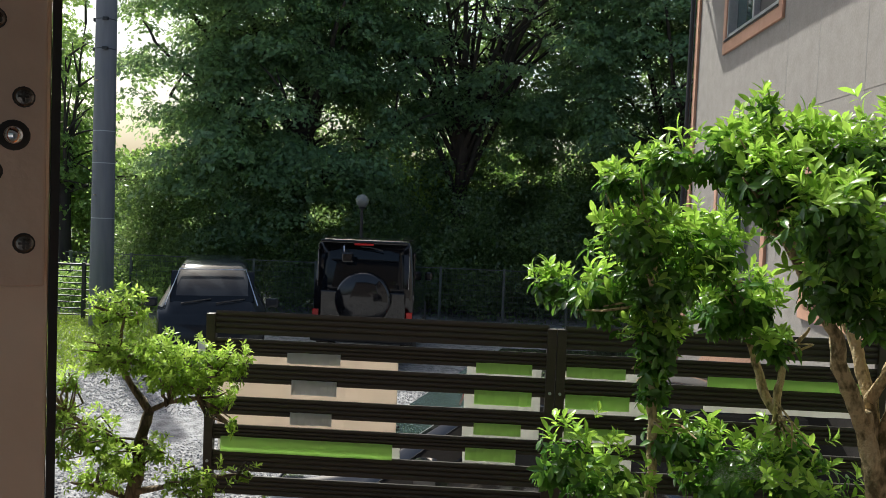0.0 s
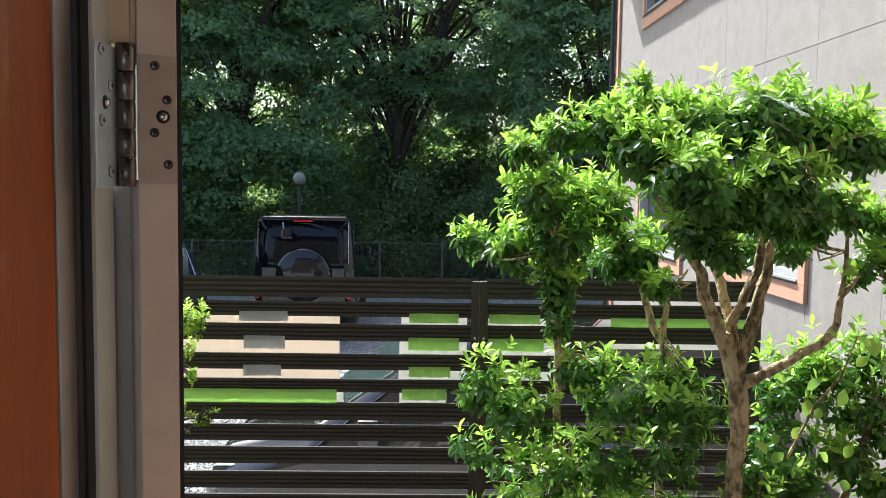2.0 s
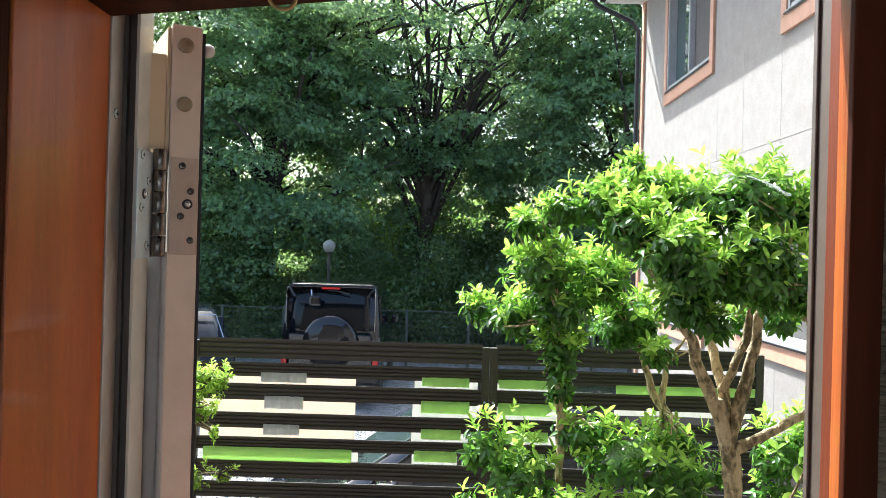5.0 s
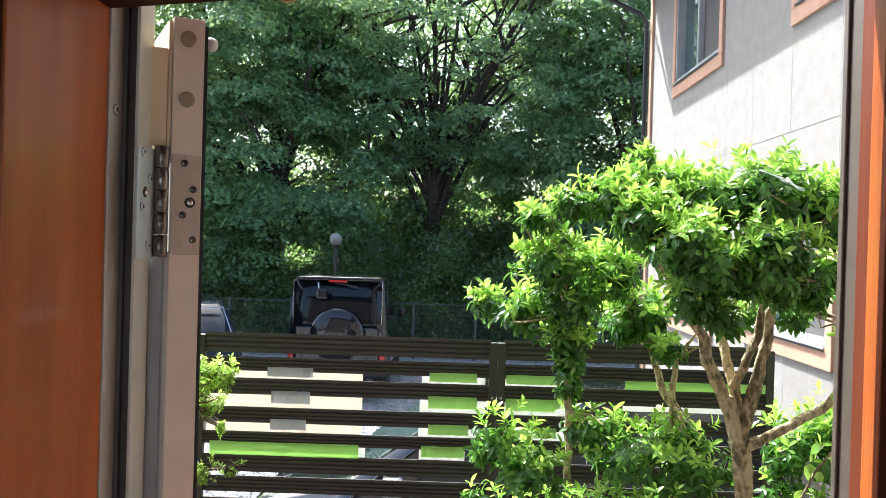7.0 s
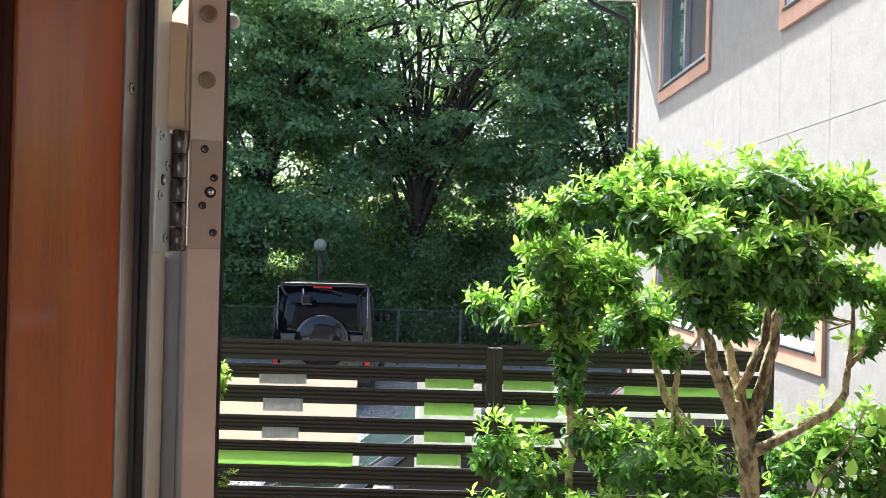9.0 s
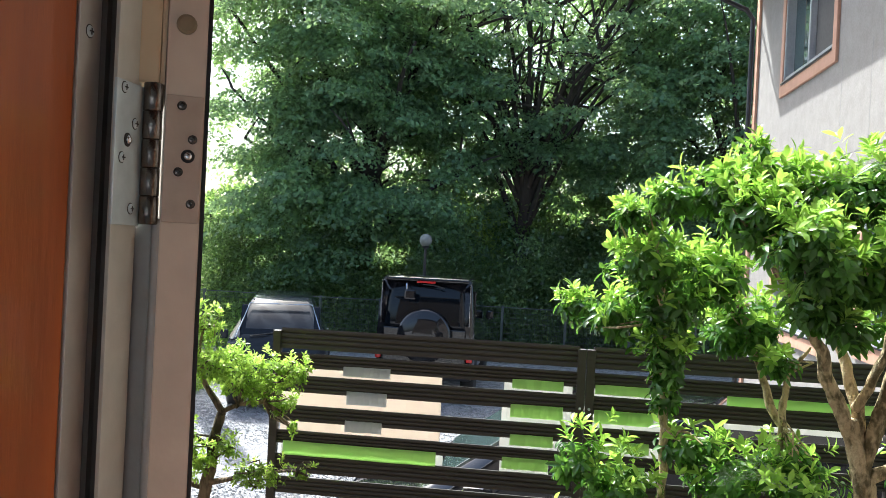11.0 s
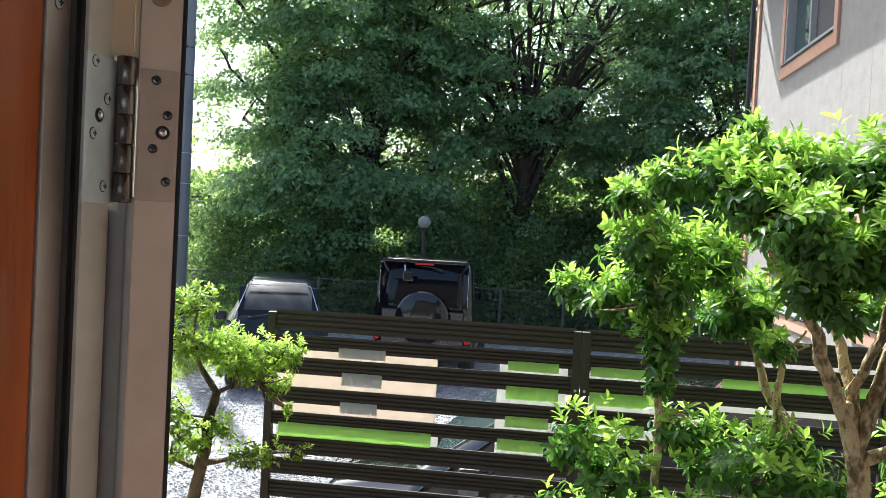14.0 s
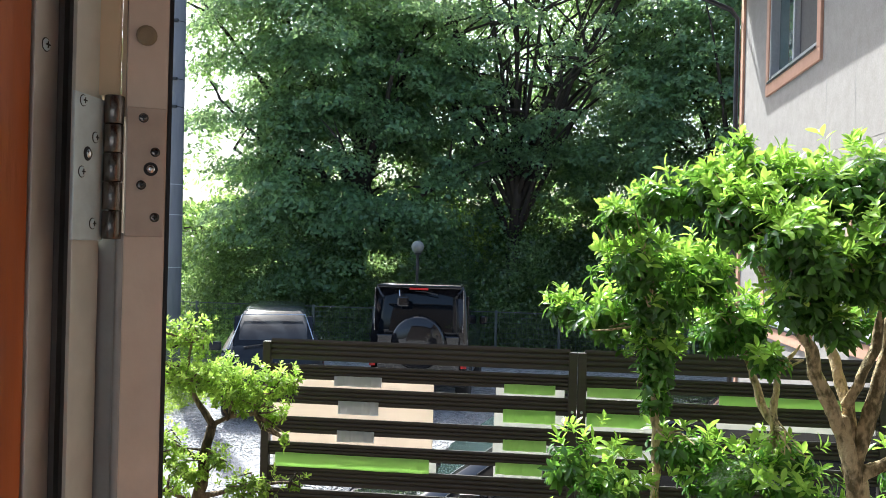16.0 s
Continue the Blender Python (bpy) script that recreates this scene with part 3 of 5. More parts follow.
fence = thing("slatted_fence", "dark bronze aluminium fence of horizontal slats with taped gaps", "fence")
for x0, x1 in ((-0.782, 0.200), (0.246, 1.138)):
    for z0, z1 in SLATS:
        bm = bmesh.new()
        extrude_outline(bm, slat_profile(z0, z1), "x", x0, x1)
        part("slat", bm, FENCE, fence)
for x in (-0.796, 0.209, 0.238, 1.150):
    post = part("post", boxes((x - 0.0135, x + 0.0135, FY - 0.020, FY + 0.006, 0.98, 2.056), bevel=0.002), FENCE, fence)
for x, z in ((0.209, 1.868), (0.238, 1.868), (-0.796, 1.615), (1.150, 1.838), (0.209, 1.47), (0.238, 1.47)):
    bm = bmesh.new()
    lathe(bm, [(0.0045, 0), (0.0045, 0.002), (0.003, 0.003)], pose(x, FY - 0.020, z, 90, 0, 0), 12)
    part("bolt", bm, STEEL, fence, "small steel bolt")


def strip(name, x0, x1, z0, z1, mat, label, front=False, category="board"):
    """A thin board behind a gap, or tape folded over the slat edge in front of it."""
    x0, x1, z0, z1 = x0 - 0.03, x1 - 0.03, z0 - 0.007, z1 - 0.007
    y = FY - 0.0175 if front else FY + 0.013
    bm = bmesh.new()
    n = 14
    rows = []
    for dz in (z0, z1):
        rows.append([(x0 + (x1 - x0) * k / n, y + 0.0010 * math.sin(k * 1.9 + z0 * 40), dz + 0.0012 * noise.noise(Vector((k * 0.6, dz * 30, x0)))) for k in range(n + 1)])
    for off in (0.0, 0.003):
        for r in rows:
            for p in r:
                bm.verts.new((p[0], p[1] + off, p[2]))
    bm.verts.ensure_lookup_table()
    w = n + 1
    for k in range(n):
        a, b, c, d = k, k + 1, w + k + 1, w + k
        bm.faces.new([bm.verts[i] for i in (a, b, c, d)])
        bm.faces.new([bm.verts[i + 2 * w] for i in (d, c, b, a)])
        bm.faces.new([bm.verts[i] for i in (b, a, a + 2 * w, b + 2 * w)])
        bm.faces.new([bm.verts[i] for i in (d, c, c + 2 * w, d + 2 * w)])
    for k in (0, n):
        q = [bm.verts[i] for i in (k, w + k, 3 * w + k, 2 * w + k)]
        bm.faces.new(q)
    bmesh.ops.recalc_face_normals(bm, faces=bm.faces[:])
    return tagged(part(name, bm, mat), label, category, "boards and tape on the fence")


for z0, z1, gx0, gx1 in ((1.943, 1.912, -0.535, -0.377), (1.862, 1.812, -0.520, -0.386), (1.765, 1.727, -0.522, -0.398)):
    strip("cream_board", -0.750, -0.209, z0 + 0.006, z1 - 0.006, CREAM_BOARD, "cream board filling a gap between the fence slats")
    strip("grey_tape", gx0, gx1, z0 + 0.014, z0 - (z0 - z1) * 0.58, GREY_TAPE, "grey tape stuck over the fence gap", True, "tape")
strip("white_board", -0.745, -0.195, 1.696, 1.642, WHITE_STRIP, "narrow white board behind the green tape")
strip("green_tape", -0.728, -0.215, 1.698, 1.652, GREEN_TAPE, "long bright green tape along the fence gap", True, "tape")
for z0, z1, xa, xb, ga, gb in ((1.943, 1.912, -0.005, 0.215, 0.022, 0.185), (1.862, 1.812, -0.010, 0.215, 0.020, 0.187), (1.765, 1.727, -0.012, 0.215, 0.022, 0.160), (1.690, 1.648, -0.008, 0.150, 0.0, 0.148)):
    strip("white_board", xa, xb, z0 + 0.005, z1 - 0.005, WHITE_STRIP, "white board filling a gap between the fence slats")
    strip("green_tape", ga, gb, z0 + 0.012, z0 - (z0 - z1) * 0.60, GREEN_TAPE, "bright green tape over a white board on the fence", True, "tape")
for z0, z1, xb, gb in ((1.943, 1.912, 0.50, 0.455), (1.862, 1.812, 0.52, 0.47), (1.765, 1.727, 0.50, 0.46), (1.690, 1.648, 0.49, 0.45)):
    strip("white_board", 0.277, xb, z0 + 0.005, z1 - 0.005, WHITE_STRIP, "white board filling a gap between the fence slats")
    strip("green_tape", 0.285, gb, z0 + 0.012, z0 - (z0 - z1) * 0.60, GREEN_TAPE, "bright green tape over a white board on the fence", True, "tape")
strip("green_tape", 0.69, 1.165, 1.947, 1.917, GREEN_TAPE, "long bright green tape along the fence gap", True, "tape")
strip("white_board", 0.69, 1.165, 1.866, 1.838, WHITE_STRIP, "white board in the fence gap")

# ---- neighbouring house ----
HX = 2.43
house = thing("neighbour_house", "two-storey house with pale sprayed stucco and terracotta trim", "house")


def wall_with_holes(y0, y1, z0, z1, holes, x0, x1):
    ys = sorted({y0, y1, *[h[0] for h in holes], *[h[1] for h in holes]})
    zs = sorted({z0, z1, *[h[2] for h in holes], *[h[3] for h in holes]})
    bm = bmesh.new()
    for ya, yb in zip(ys, ys[1:]):
        for za, zb in zip(zs, zs[1:]):
            if not any(h[0] <= ya and yb <= h[1] and h[2] <= za and zb <= h[3] for h in holes):
                box(bm, x0, x1, ya, yb, za, zb)
    bmesh.ops.remove_doubles(bm, verts=bm.verts, dist=1e-4)
    return bm


HOLES = [(7.33, 8.90, 4.20, 5.30), (4.05, 5.53, 4.13, 5.30), (4.93, 6.40, 1.78, 2.72), (7.45, 8.90, 1.68, 2.72)]
part("wall", wall_with_holes(0.4, 10.15, -0.1, 3.256, HOLES[2:], HX, HX + 0.16), STUCCO, house, "pale beige stucco wall")
part("wall", wall_with_holes(0.4, 10.15, 3.262, 5.75, HOLES[:2], HX, HX + 0.16), STUCCO, house, "pale beige stucco wall")
part("seam", boxes((HX + 0.004, HX + 0.15, 0.4, 10.15, 3.2562, 3.2618)), CONCRETE, house, "dark joint between the storeys")
for y in (1.2, 3.0, 4.0, 4.86, 5.65, 6.45, 7.12):
    part("panel_joint", boxes((HX - 0.0012, HX + 0.004, y - 0.002, y + 0.002, -0.05, 3.254), (HX - 0.0012, HX + 0.004, y - 0.002, y + 0.002, 3.272, 4.10)), CONCRETE, house)
part("back_wall", boxes((HX + 0.17, 9.0, 10.02, 10.15, -0.1, 5.75), (8.9, 9.0, 0.4, 10.0, -0.1, 5.75), (HX + 0.17, 9.0, 0.3, 0.398, -0.1, 5.75)), STUCCO, house)
part("corner_trim", boxes((HX - 0.03, HX - 0.002, 10.06, 10.18, -0.05, 5.60), bevel=0.004), TERRACOTTA, house, "terracotta corner board")
bm = bmesh.new()
tube(bm, [(HX - 0.06, 10.24, -0.05), (HX - 0.06, 10.24, 5.25), (HX - 0.14, 10.23, 5.36), (HX - 0.58, 10.18, 5.54), (HX - 0.655, 10.16, 5.61)], [0.030] * 5, 10)
part("downpipe", bm, DARK_METAL, house, "black rain downpipe")
bm = bmesh.new()
extrude_outline(bm, [(HX - 0.55, 5.60), (HX + 0.2, 5.60), (HX + 3.3, 7.1), (HX + 3.3, 7.3), (HX - 0.62, 5.80), (HX - 0.62, 5.66)], "y", 0.2, 10.20)
part("roof", bm, DARK_METAL, house, "dark pitched roof with a deep eave")
part("soffit", boxes((HX - 0.5, HX - 0.001, 0.2, 10.18, 5.575, 5.5985)), WHITE_BOARD, house)
part("gutter", boxes((HX - 0.70, HX - 0.622, 0.2, 10.22, 5.60, 5.70), bevel=0.015), DARK_METAL, house, "black rain gutter")
for ya, yb, za, zb in HOLES:
    w = part("window", boxes((HX + 0.06, HX + 0.075, ya + 0.03, (ya + yb) / 2, za + 0.03, zb - 0.03)), MESH_SCREEN, house, "sliding window with an insect screen")
    part("trim", boxes((HX - 0.028, HX - 0.001, ya - 0.10, yb + 0.10, za - 0.12, za - 0.004), (HX - 0.028, HX - 0.001, ya - 0.10, ya - 0.004, za - 0.0035, zb + 0.10), (HX - 0.028, HX - 0.001, yb + 0.004, yb + 0.10, za - 0.0035, zb + 0.10), (HX - 0.028, HX - 0.001, ya - 0.0035, yb + 0.0035, zb + 0.004, zb + 0.10), bevel=0.004), TERRACOTTA, w, "terracotta window surround")
    part("frame", boxes((HX - 0.035, HX + 0.10, ya, yb, za, za + 0.028), (HX - 0.015, HX + 0.10, ya, ya + 0.028, za + 0.0285, zb), (HX - 0.015, HX + 0.10, yb - 0.028, yb, za + 0.0285, zb), (HX + 0.0, HX + 0.06, (ya + yb) / 2 - 0.02, (ya + yb) / 2 + 0.02, za + 0.0285, zb), (HX - 0.005, HX + 0.0595, ya + 0.0285, yb - 0.0285, za + 0.03, za + 0.07), bevel=0.003), FRAME_GREY, w, "grey aluminium sliding frame")
    part("pane", boxes((HX + 0.076, HX + 0.082, (ya + yb) / 2 + 0.02, yb - 0.03, za + 0.06, zb - 0.03)), PALE_GLASS, w)
    # thin black strip along the sill, standing in for its shadow line
    part("sill_shadow_strip", boxes((HX - 0.045, HX - 0.0355, ya - 0.01, yb + 0.01, za - 0.002, za + 0.012)), DARK_METAL, w)

# ---- bushes in the garden bed ----


def bush_leaves(pads, densities, length, shade_below=0.0):
    """Shoots on pads (x, y, z, radius, half height): upright young whorls on top, drooping dark leaves below; their
    colours also paint lit tops and shaded undersides.
    """
    P, D, N, L, Y = [], [], [], [], []
    for (x, y, z, rad_, half), density in zip(pads, densities):
        c, r = np.array((x, y, z)), np.array((rad_, (rad_ + half) * 0.5, half))
        area = (r[0] * r[1] + r[0] * r[2] + r[1] * r[2]) * 4.2
        shoots = max(5, int(area * density))
        for _ in range(shoots):
            d = RNG.normal(size=3)
            d /= np.linalg.norm(d)
            depth = RNG.uniform(0.35, 1.0) ** 0.6
            bump = 1 + 0.42 * noise.noise(Vector(c * 7 + d * 2.6)) + 0.12 * RNG.normal()
            tip = c + d * r * depth * bump
            axis = d * np.array([0.9, 0.9, 0.5]) + np.array([0, 0, 0.75]) + 0.35 * RNG.normal(size=3)
            axis /= np.linalg.norm(axis)
            # bright leaves only on pad tops, fewer below shade_below: shading by leaf colour
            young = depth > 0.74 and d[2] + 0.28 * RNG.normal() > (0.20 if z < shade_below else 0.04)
            if young:
                tip = tip + axis * length * (RNG.uniform(0.0, 0.8) + (RNG.uniform(0.3, 1.2) if RNG.random() < 0.18 else 0.0))
            k = RNG.integers(5, 9)
            side = np.cross(axis, [0.3, 0.9, 0.2])
            side /= np.linalg.norm(side)
            side2 = np.cross(axis, side)
            ph = RNG.uniform(0, 6.28)
            for j in range(k):
                a = ph + j * 2.4
                rad = side * math.cos(a) + side2 * math.sin(a)
                open_ = (0.35 + 0.9 * (1 - j / k)) if young else RNG.uniform(0.9, 2.0)
                ld = axis * math.cos(open_) + rad * math.sin(open_)
                nn = axis * math.sin(open_) - rad * math.cos(open_)
                if not young:
                    ld = ld + np.array([0, 0, -0.45])
                P.append(tip - axis * length * 0.6 * (1 - j / k))
                D.append(ld)
                N.append(nn + 0.15 * RNG.normal(size=3))
                L.append(length * RNG.uniform(0.6, 1.2) * (0.95 if young else 1.0))
                Y.append(young)
    return [np.array(a) for a in (P, D, N, L, Y)]


def one_leaf_mesh(mat):
    v, q, t = broad_leaves(np.zeros((1, 3)), np.array([[1.0, 0, 0]]), np.array([[0, 0, 1.0]]), np.array([1.0]))
    me = bpy.data.meshes.new("leaf")
    me.from_pydata(v.tolist(), [], q.tolist() + t.tolist())
    me.polygons.foreach_set("use_smooth", [True] * len(me.polygons))
    me.materials.append(mat)
    return me


def make_bush(name, label, pads, limbs, densities, length, singles, shade_below=0.0, old=NEAR_OLD, young=NEAR_NEW, bark=BARK):
    bush = thing(name, label, "bush")
    for k, (pts, radii) in enumerate(limbs):
        fine, fr = [], []
        for i in range(len(pts) - 1):
            a, b = Vector(pts[i]), Vector(pts[i + 1])
            steps = 9
            for s in range(steps):
                u = s / steps
                p = a.lerp(b, u)
                p += Vector((noise.noise(p * 14), noise.noise(p * 14 + Vector((5, 0, 0))), 0)) * 0.010
                fine.append(p)
                fr.append(radii[i] * (1 - u) + radii[i + 1] * u)
        fine.append(Vector(pts[-1]))
        fr.append(radii[-1])
        bm = bmesh.new()
        tube(bm, fine, [0.88 * r for r in fr], 12, 0.36)
        part("trunk" if k == 0 else "branch", bm, bark, bush, "", True)
    # thin twigs from limb ends into the pads
    bm = bmesh.new()
    ends = [Vector(p) for pts, _ in limbs for p in pts[1:]]
    for x, y, z, rad, half in pads:
        c, r = Vector((x, y, z)), (rad, rad, half)
        e = min(ends, key=lambda q: (q - c).length)
        if (e - c).length > 0.17:
            continue
        for _ in range(6):
            g = c + Vector(RNG.uniform(-0.75, 0.75, 3) * np.array(r))
            mid = e.lerp(g, 0.5) + Vector(RNG.normal(size=3) * 0.02)
            tube(bm, [e, mid, g], [0.0042, 0.003, 0.0015], 5)
    tagged(part("twig_growth", bm, bark, bush, "thin brown twigs"), kind="stuff")
    P, D, N, L, Y = bush_leaves(pads, densities, length, shade_below)
    # the leaves on the camera-side skin stand alone, the rest are joined
    order = np.argsort(P[:, 1] - 0.8 * P[:, 2] + 0.15 * RNG.normal(size=len(P)))
    pick = np.zeros(len(P), bool)
    pick[order[: len(P) // 3]] = True
    cand = np.where(pick & Y)[0]
    RNG.shuffle(cand)
    single = np.zeros(len(P), bool)
    single[cand[:singles]] = True
    for sel, mat, nm, lb in ((~Y & ~single, old, "leaves", "dark green leaves with shade in their colour"), (Y & ~single, young, "young_leaves", "young leaves in a sunlit yellow-green")):
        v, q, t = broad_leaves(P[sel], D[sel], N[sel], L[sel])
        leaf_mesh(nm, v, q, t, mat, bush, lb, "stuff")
    me = one_leaf_mesh(NEAR_ONE)
    for i in np.where(single)[0]:
        d = Vector(D[i]).normalized()
        s = Vector(N[i]).cross(d).normalized()
        n = d.cross(s)
        ob = new("leaf", me)
        ob.parent = bush
        ob.matrix_world = Matrix.Translation(P[i]) @ Matrix((d, s, n)).transposed().to_4x4() @ Matrix.Scale(L[i], 4)
    return bush


LEFT_LOBE = [
    (0.344, 1.880, 2.356, 0.105, 0.063),
    (0.396, 1.930, 2.259, 0.100, 0.078),
    (0.186, 2.080, 2.222, 0.077, 0.034),
    (0.271, 2.000, 2.210, 0.074, 0.056),
    (0.397, 1.930, 2.116, 0.051, 0.085),
    (0.515, 2.000, 2.335, 0.087, 0.073),
    (0.600, 2.100, 2.200, 0.094, 0.084),
    (0.296, 1.870, 2.472, 0.063, 0.022),
    (0.385, 1.800, 2.513, 0.073, 0.037),
    (0.398, 1.950, 2.020, 0.032, 0.050),
]
CROWN = [
    (0.496, 1.750, 2.527, 0.090, 0.054),
    (0.606, 1.800, 2.562, 0.105, 0.055),
    (0.532, 1.650, 2.467, 0.079, 0.067),
    (0.617, 1.550, 2.409, 0.086, 0.069),
    (0.742, 1.750, 2.525, 0.114, 0.074),
    (0.702, 1.600, 2.343, 0.082, 0.049),
    (0.554, 1.780, 2.637, 0.013, 0.037),
    (0.871, 1.750, 2.555, 0.157, 0.083),
    (1.015, 1.750, 2.509, 0.128, 0.074),
    (1.100, 1.750, 2.490, 0.072, 0.050),
    (0.829, 1.600, 2.397, 0.119, 0.073),
]
RIGHT_LOBE = [
    (1.000, 1.780, 2.290, 0.070, 0.040),
    (1.056, 1.800, 2.352, 0.080, 0.045),
    (0.905, 1.920, 2.225, 0.065, 0.036),
    (0.985, 1.860, 2.235, 0.060, 0.036),
    (1.153, 1.850, 2.310, 0.082, 0.042),
    (1.256, 1.850, 2.312, 0.085, 0.040),
    (1.330, 1.850, 2.255, 0.075, 0.042),
    (1.250, 1.850, 2.215, 0.078, 0.042),
    (1.160, 1.850, 2.175, 0.052, 0.038),
    (1.290, 1.850, 2.140, 0.055, 0.034),
    (1.197, 1.800, 2.505, 0.070, 0.034),
    (1.280, 1.800, 2.455, 0.060, 0.026),
]
LOW_GROWTH = [
    (0.191, 1.780, 1.882, 0.087, 0.061),
    (0.296, 1.800, 1.815, 0.117, 0.066),
    (0.467, 1.950, 1.893, 0.094, 0.050),
    (0.578, 1.950, 1.829, 0.140, 0.070),
    (0.732, 2.000, 1.869, 0.096, 0.057),
    (0.743, 1.900, 1.792, 0.137, 0.069),
    (1.022, 1.950, 1.848, 0.101, 0.086),
    (1.177, 1.950, 1.907, 0.140, 0.078),
    (1.235, 1.950, 1.792, 0.094, 0.086),
]
LOWEST_GROWTH = [
    (0.171, 1.760, 1.729, 0.082, 0.049),
    (0.321, 1.850, 1.660, 0.122, 0.069),
    (0.506, 1.850, 1.672, 0.129, 0.079),
    (0.690, 1.850, 1.691, 0.135, 0.085),
    (0.993, 1.900, 1.705, 0.109, 0.116),
    (1.092, 1.900, 1.855, 0.072, 0.087),
    (0.324, 1.850, 1.557, 0.172, 0.072),
    (0.610, 1.850, 1.550, 0.215, 0.072),
]
EAST_GROWTH = [
    (1.320, 1.900, 1.740, 0.095, 0.070),
    (1.165, 1.900, 1.670, 0.095, 0.065),
    (1.300, 1.900, 1.600, 0.105, 0.070),
    (1.415, 2.000, 1.800, 0.085, 0.070),
    (1.060, 1.900, 1.590, 0.090, 0.060),
    (1.260, 1.950, 1.950, 0.085, 0.045),
    (1.400, 1.850, 1.590, 0.100, 0.070),
    (0.910, 1.850, 1.610, 0.070, 0.060),
]
FRONT_LOBE = [
    (0.646, 1.600, 2.293, 0.073, 0.056),
    (0.713, 1.600, 2.242, 0.060, 0.040),
    (0.862, 1.650, 2.315, 0.062, 0.045),
    (0.763, 1.600, 2.349, 0.079, 0.060),
    (0.640, 2.050, 2.197, 0.081, 0.062),
    (0.617, 1.700, 2.420, 0.090, 0.063),
    (0.648, 1.550, 2.360, 0.071, 0.058),
    (0.962, 1.750, 2.315, 0.064, 0.057),
    (0.694, 2.000, 2.115, 0.048, 0.035),
]
FORK = (0.818, 1.75, 1.885)
MAIN_TRUNK = ([(0.80, 1.78, 0.98), (0.82, 1.76, 1.5), (0.826, 1.75, 1.78), FORK, (0.797, 1.75, 1.965), (0.790, 1.75, 2.02)], [0.030, 0.027, 0.026, 0.027, 0.024, 0.012])
WEST_LIMB = ([(0.808, 1.75, 1.91), (0.785, 1.748, 1.985), (0.752, 1.74, 2.048), (0.715, 1.72, 2.12), (0.693, 1.70, 2.178), (0.637, 1.68, 2.261), (0.58, 1.66, 2.36), (0.53, 1.66, 2.45)], [0.018, 0.019, 0.018, 0.016, 0.015, 0.011, 0.008, 0.004])
MID_LIMB = ([(0.812, 1.75, 1.90), (0.801, 1.76, 2.046), (0.784, 1.80, 2.141), (0.756, 1.83, 2.21), (0.72, 1.84, 2.32), (0.70, 1.82, 2.44)], [0.018, 0.015, 0.013, 0.011, 0.008, 0.004])
EAST_LIMB = ([(0.815, 1.75, 1.90), (0.844, 1.74, 2.05), (0.866, 1.73, 2.151), (0.878, 1.72, 2.237), (0.91, 1.70, 2.33), (0.95, 1.70, 2.45)], [0.020, 0.018, 0.016, 0.014, 0.009, 0.004])
SMALL_LIMB = ([(0.790, 1.745, 2.04), (0.811, 1.73, 2.093), (0.836, 1.71, 2.181), (0.84, 1.68, 2.27), (0.82, 1.65, 2.37)], [0.013, 0.013, 0.012, 0.008, 0.004])
LOW_LIMB = ([FORK, (0.865, 1.745, 1.908), (0.918, 1.74, 1.938), (1.025, 1.76, 1.987), (1.075, 1.78, 2.04), (1.092, 1.80, 2.105), (1.11, 1.82, 2.22), (1.13, 1.84, 2.30)], [0.018, 0.015, 0.014, 0.012, 0.010, 0.009, 0.006, 0.003])
OUTER_LIMB = ([(1.092, 1.80, 2.105), (1.14, 1.82, 2.15), (1.20, 1.84, 2.19), (1.27, 1.85, 2.25)], [0.009, 0.007, 0.006, 0.003])
THIN_STEM = ([(0.37, 1.95, 0.98), (0.40, 1.94, 1.6), (0.402, 1.94, 1.928), (0.396, 1.94, 2.052), (0.39, 1.92, 2.20), (0.38, 1.90, 2.33)], [0.016, 0.014, 0.012, 0.011, 0.007, 0.003])
BACK_STEM = ([(0.70, 2.06, 0.98), (0.73, 2.06, 1.6), (0.723, 2.06, 1.929), (0.69, 2.08, 1.99), (0.665, 2.10, 2.052), (0.645, 2.10, 2.152), (0.60, 2.09, 2.24)], [0.016, 0.014, 0.012, 0.0115, 0.011, 0.009, 0.004])
EAST_STEM = ([(1.12, 1.93, 0.98), (1.16, 1.92, 1.4), (1.22, 1.91, 1.65), (1.28, 1.92, 1.80), (1.34, 1.95, 1.88)], [0.016, 0.014, 0.011, 0.008, 0.003])
BACK_TWIG = ([(0.723, 2.06, 1.92), (0.715, 2.05, 2.0), (0.73, 2.04, 2.079), (0.77, 2.02, 2.15)], [0.010, 0.009, 0.008, 0.003])
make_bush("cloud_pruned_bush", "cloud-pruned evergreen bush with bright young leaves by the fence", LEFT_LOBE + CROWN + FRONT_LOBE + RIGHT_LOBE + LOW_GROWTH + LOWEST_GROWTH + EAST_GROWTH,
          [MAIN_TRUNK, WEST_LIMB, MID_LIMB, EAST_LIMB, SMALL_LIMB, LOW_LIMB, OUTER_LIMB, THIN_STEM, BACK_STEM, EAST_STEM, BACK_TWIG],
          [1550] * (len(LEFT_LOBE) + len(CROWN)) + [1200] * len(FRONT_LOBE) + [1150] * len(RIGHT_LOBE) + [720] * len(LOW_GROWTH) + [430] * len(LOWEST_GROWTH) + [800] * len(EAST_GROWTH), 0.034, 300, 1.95)

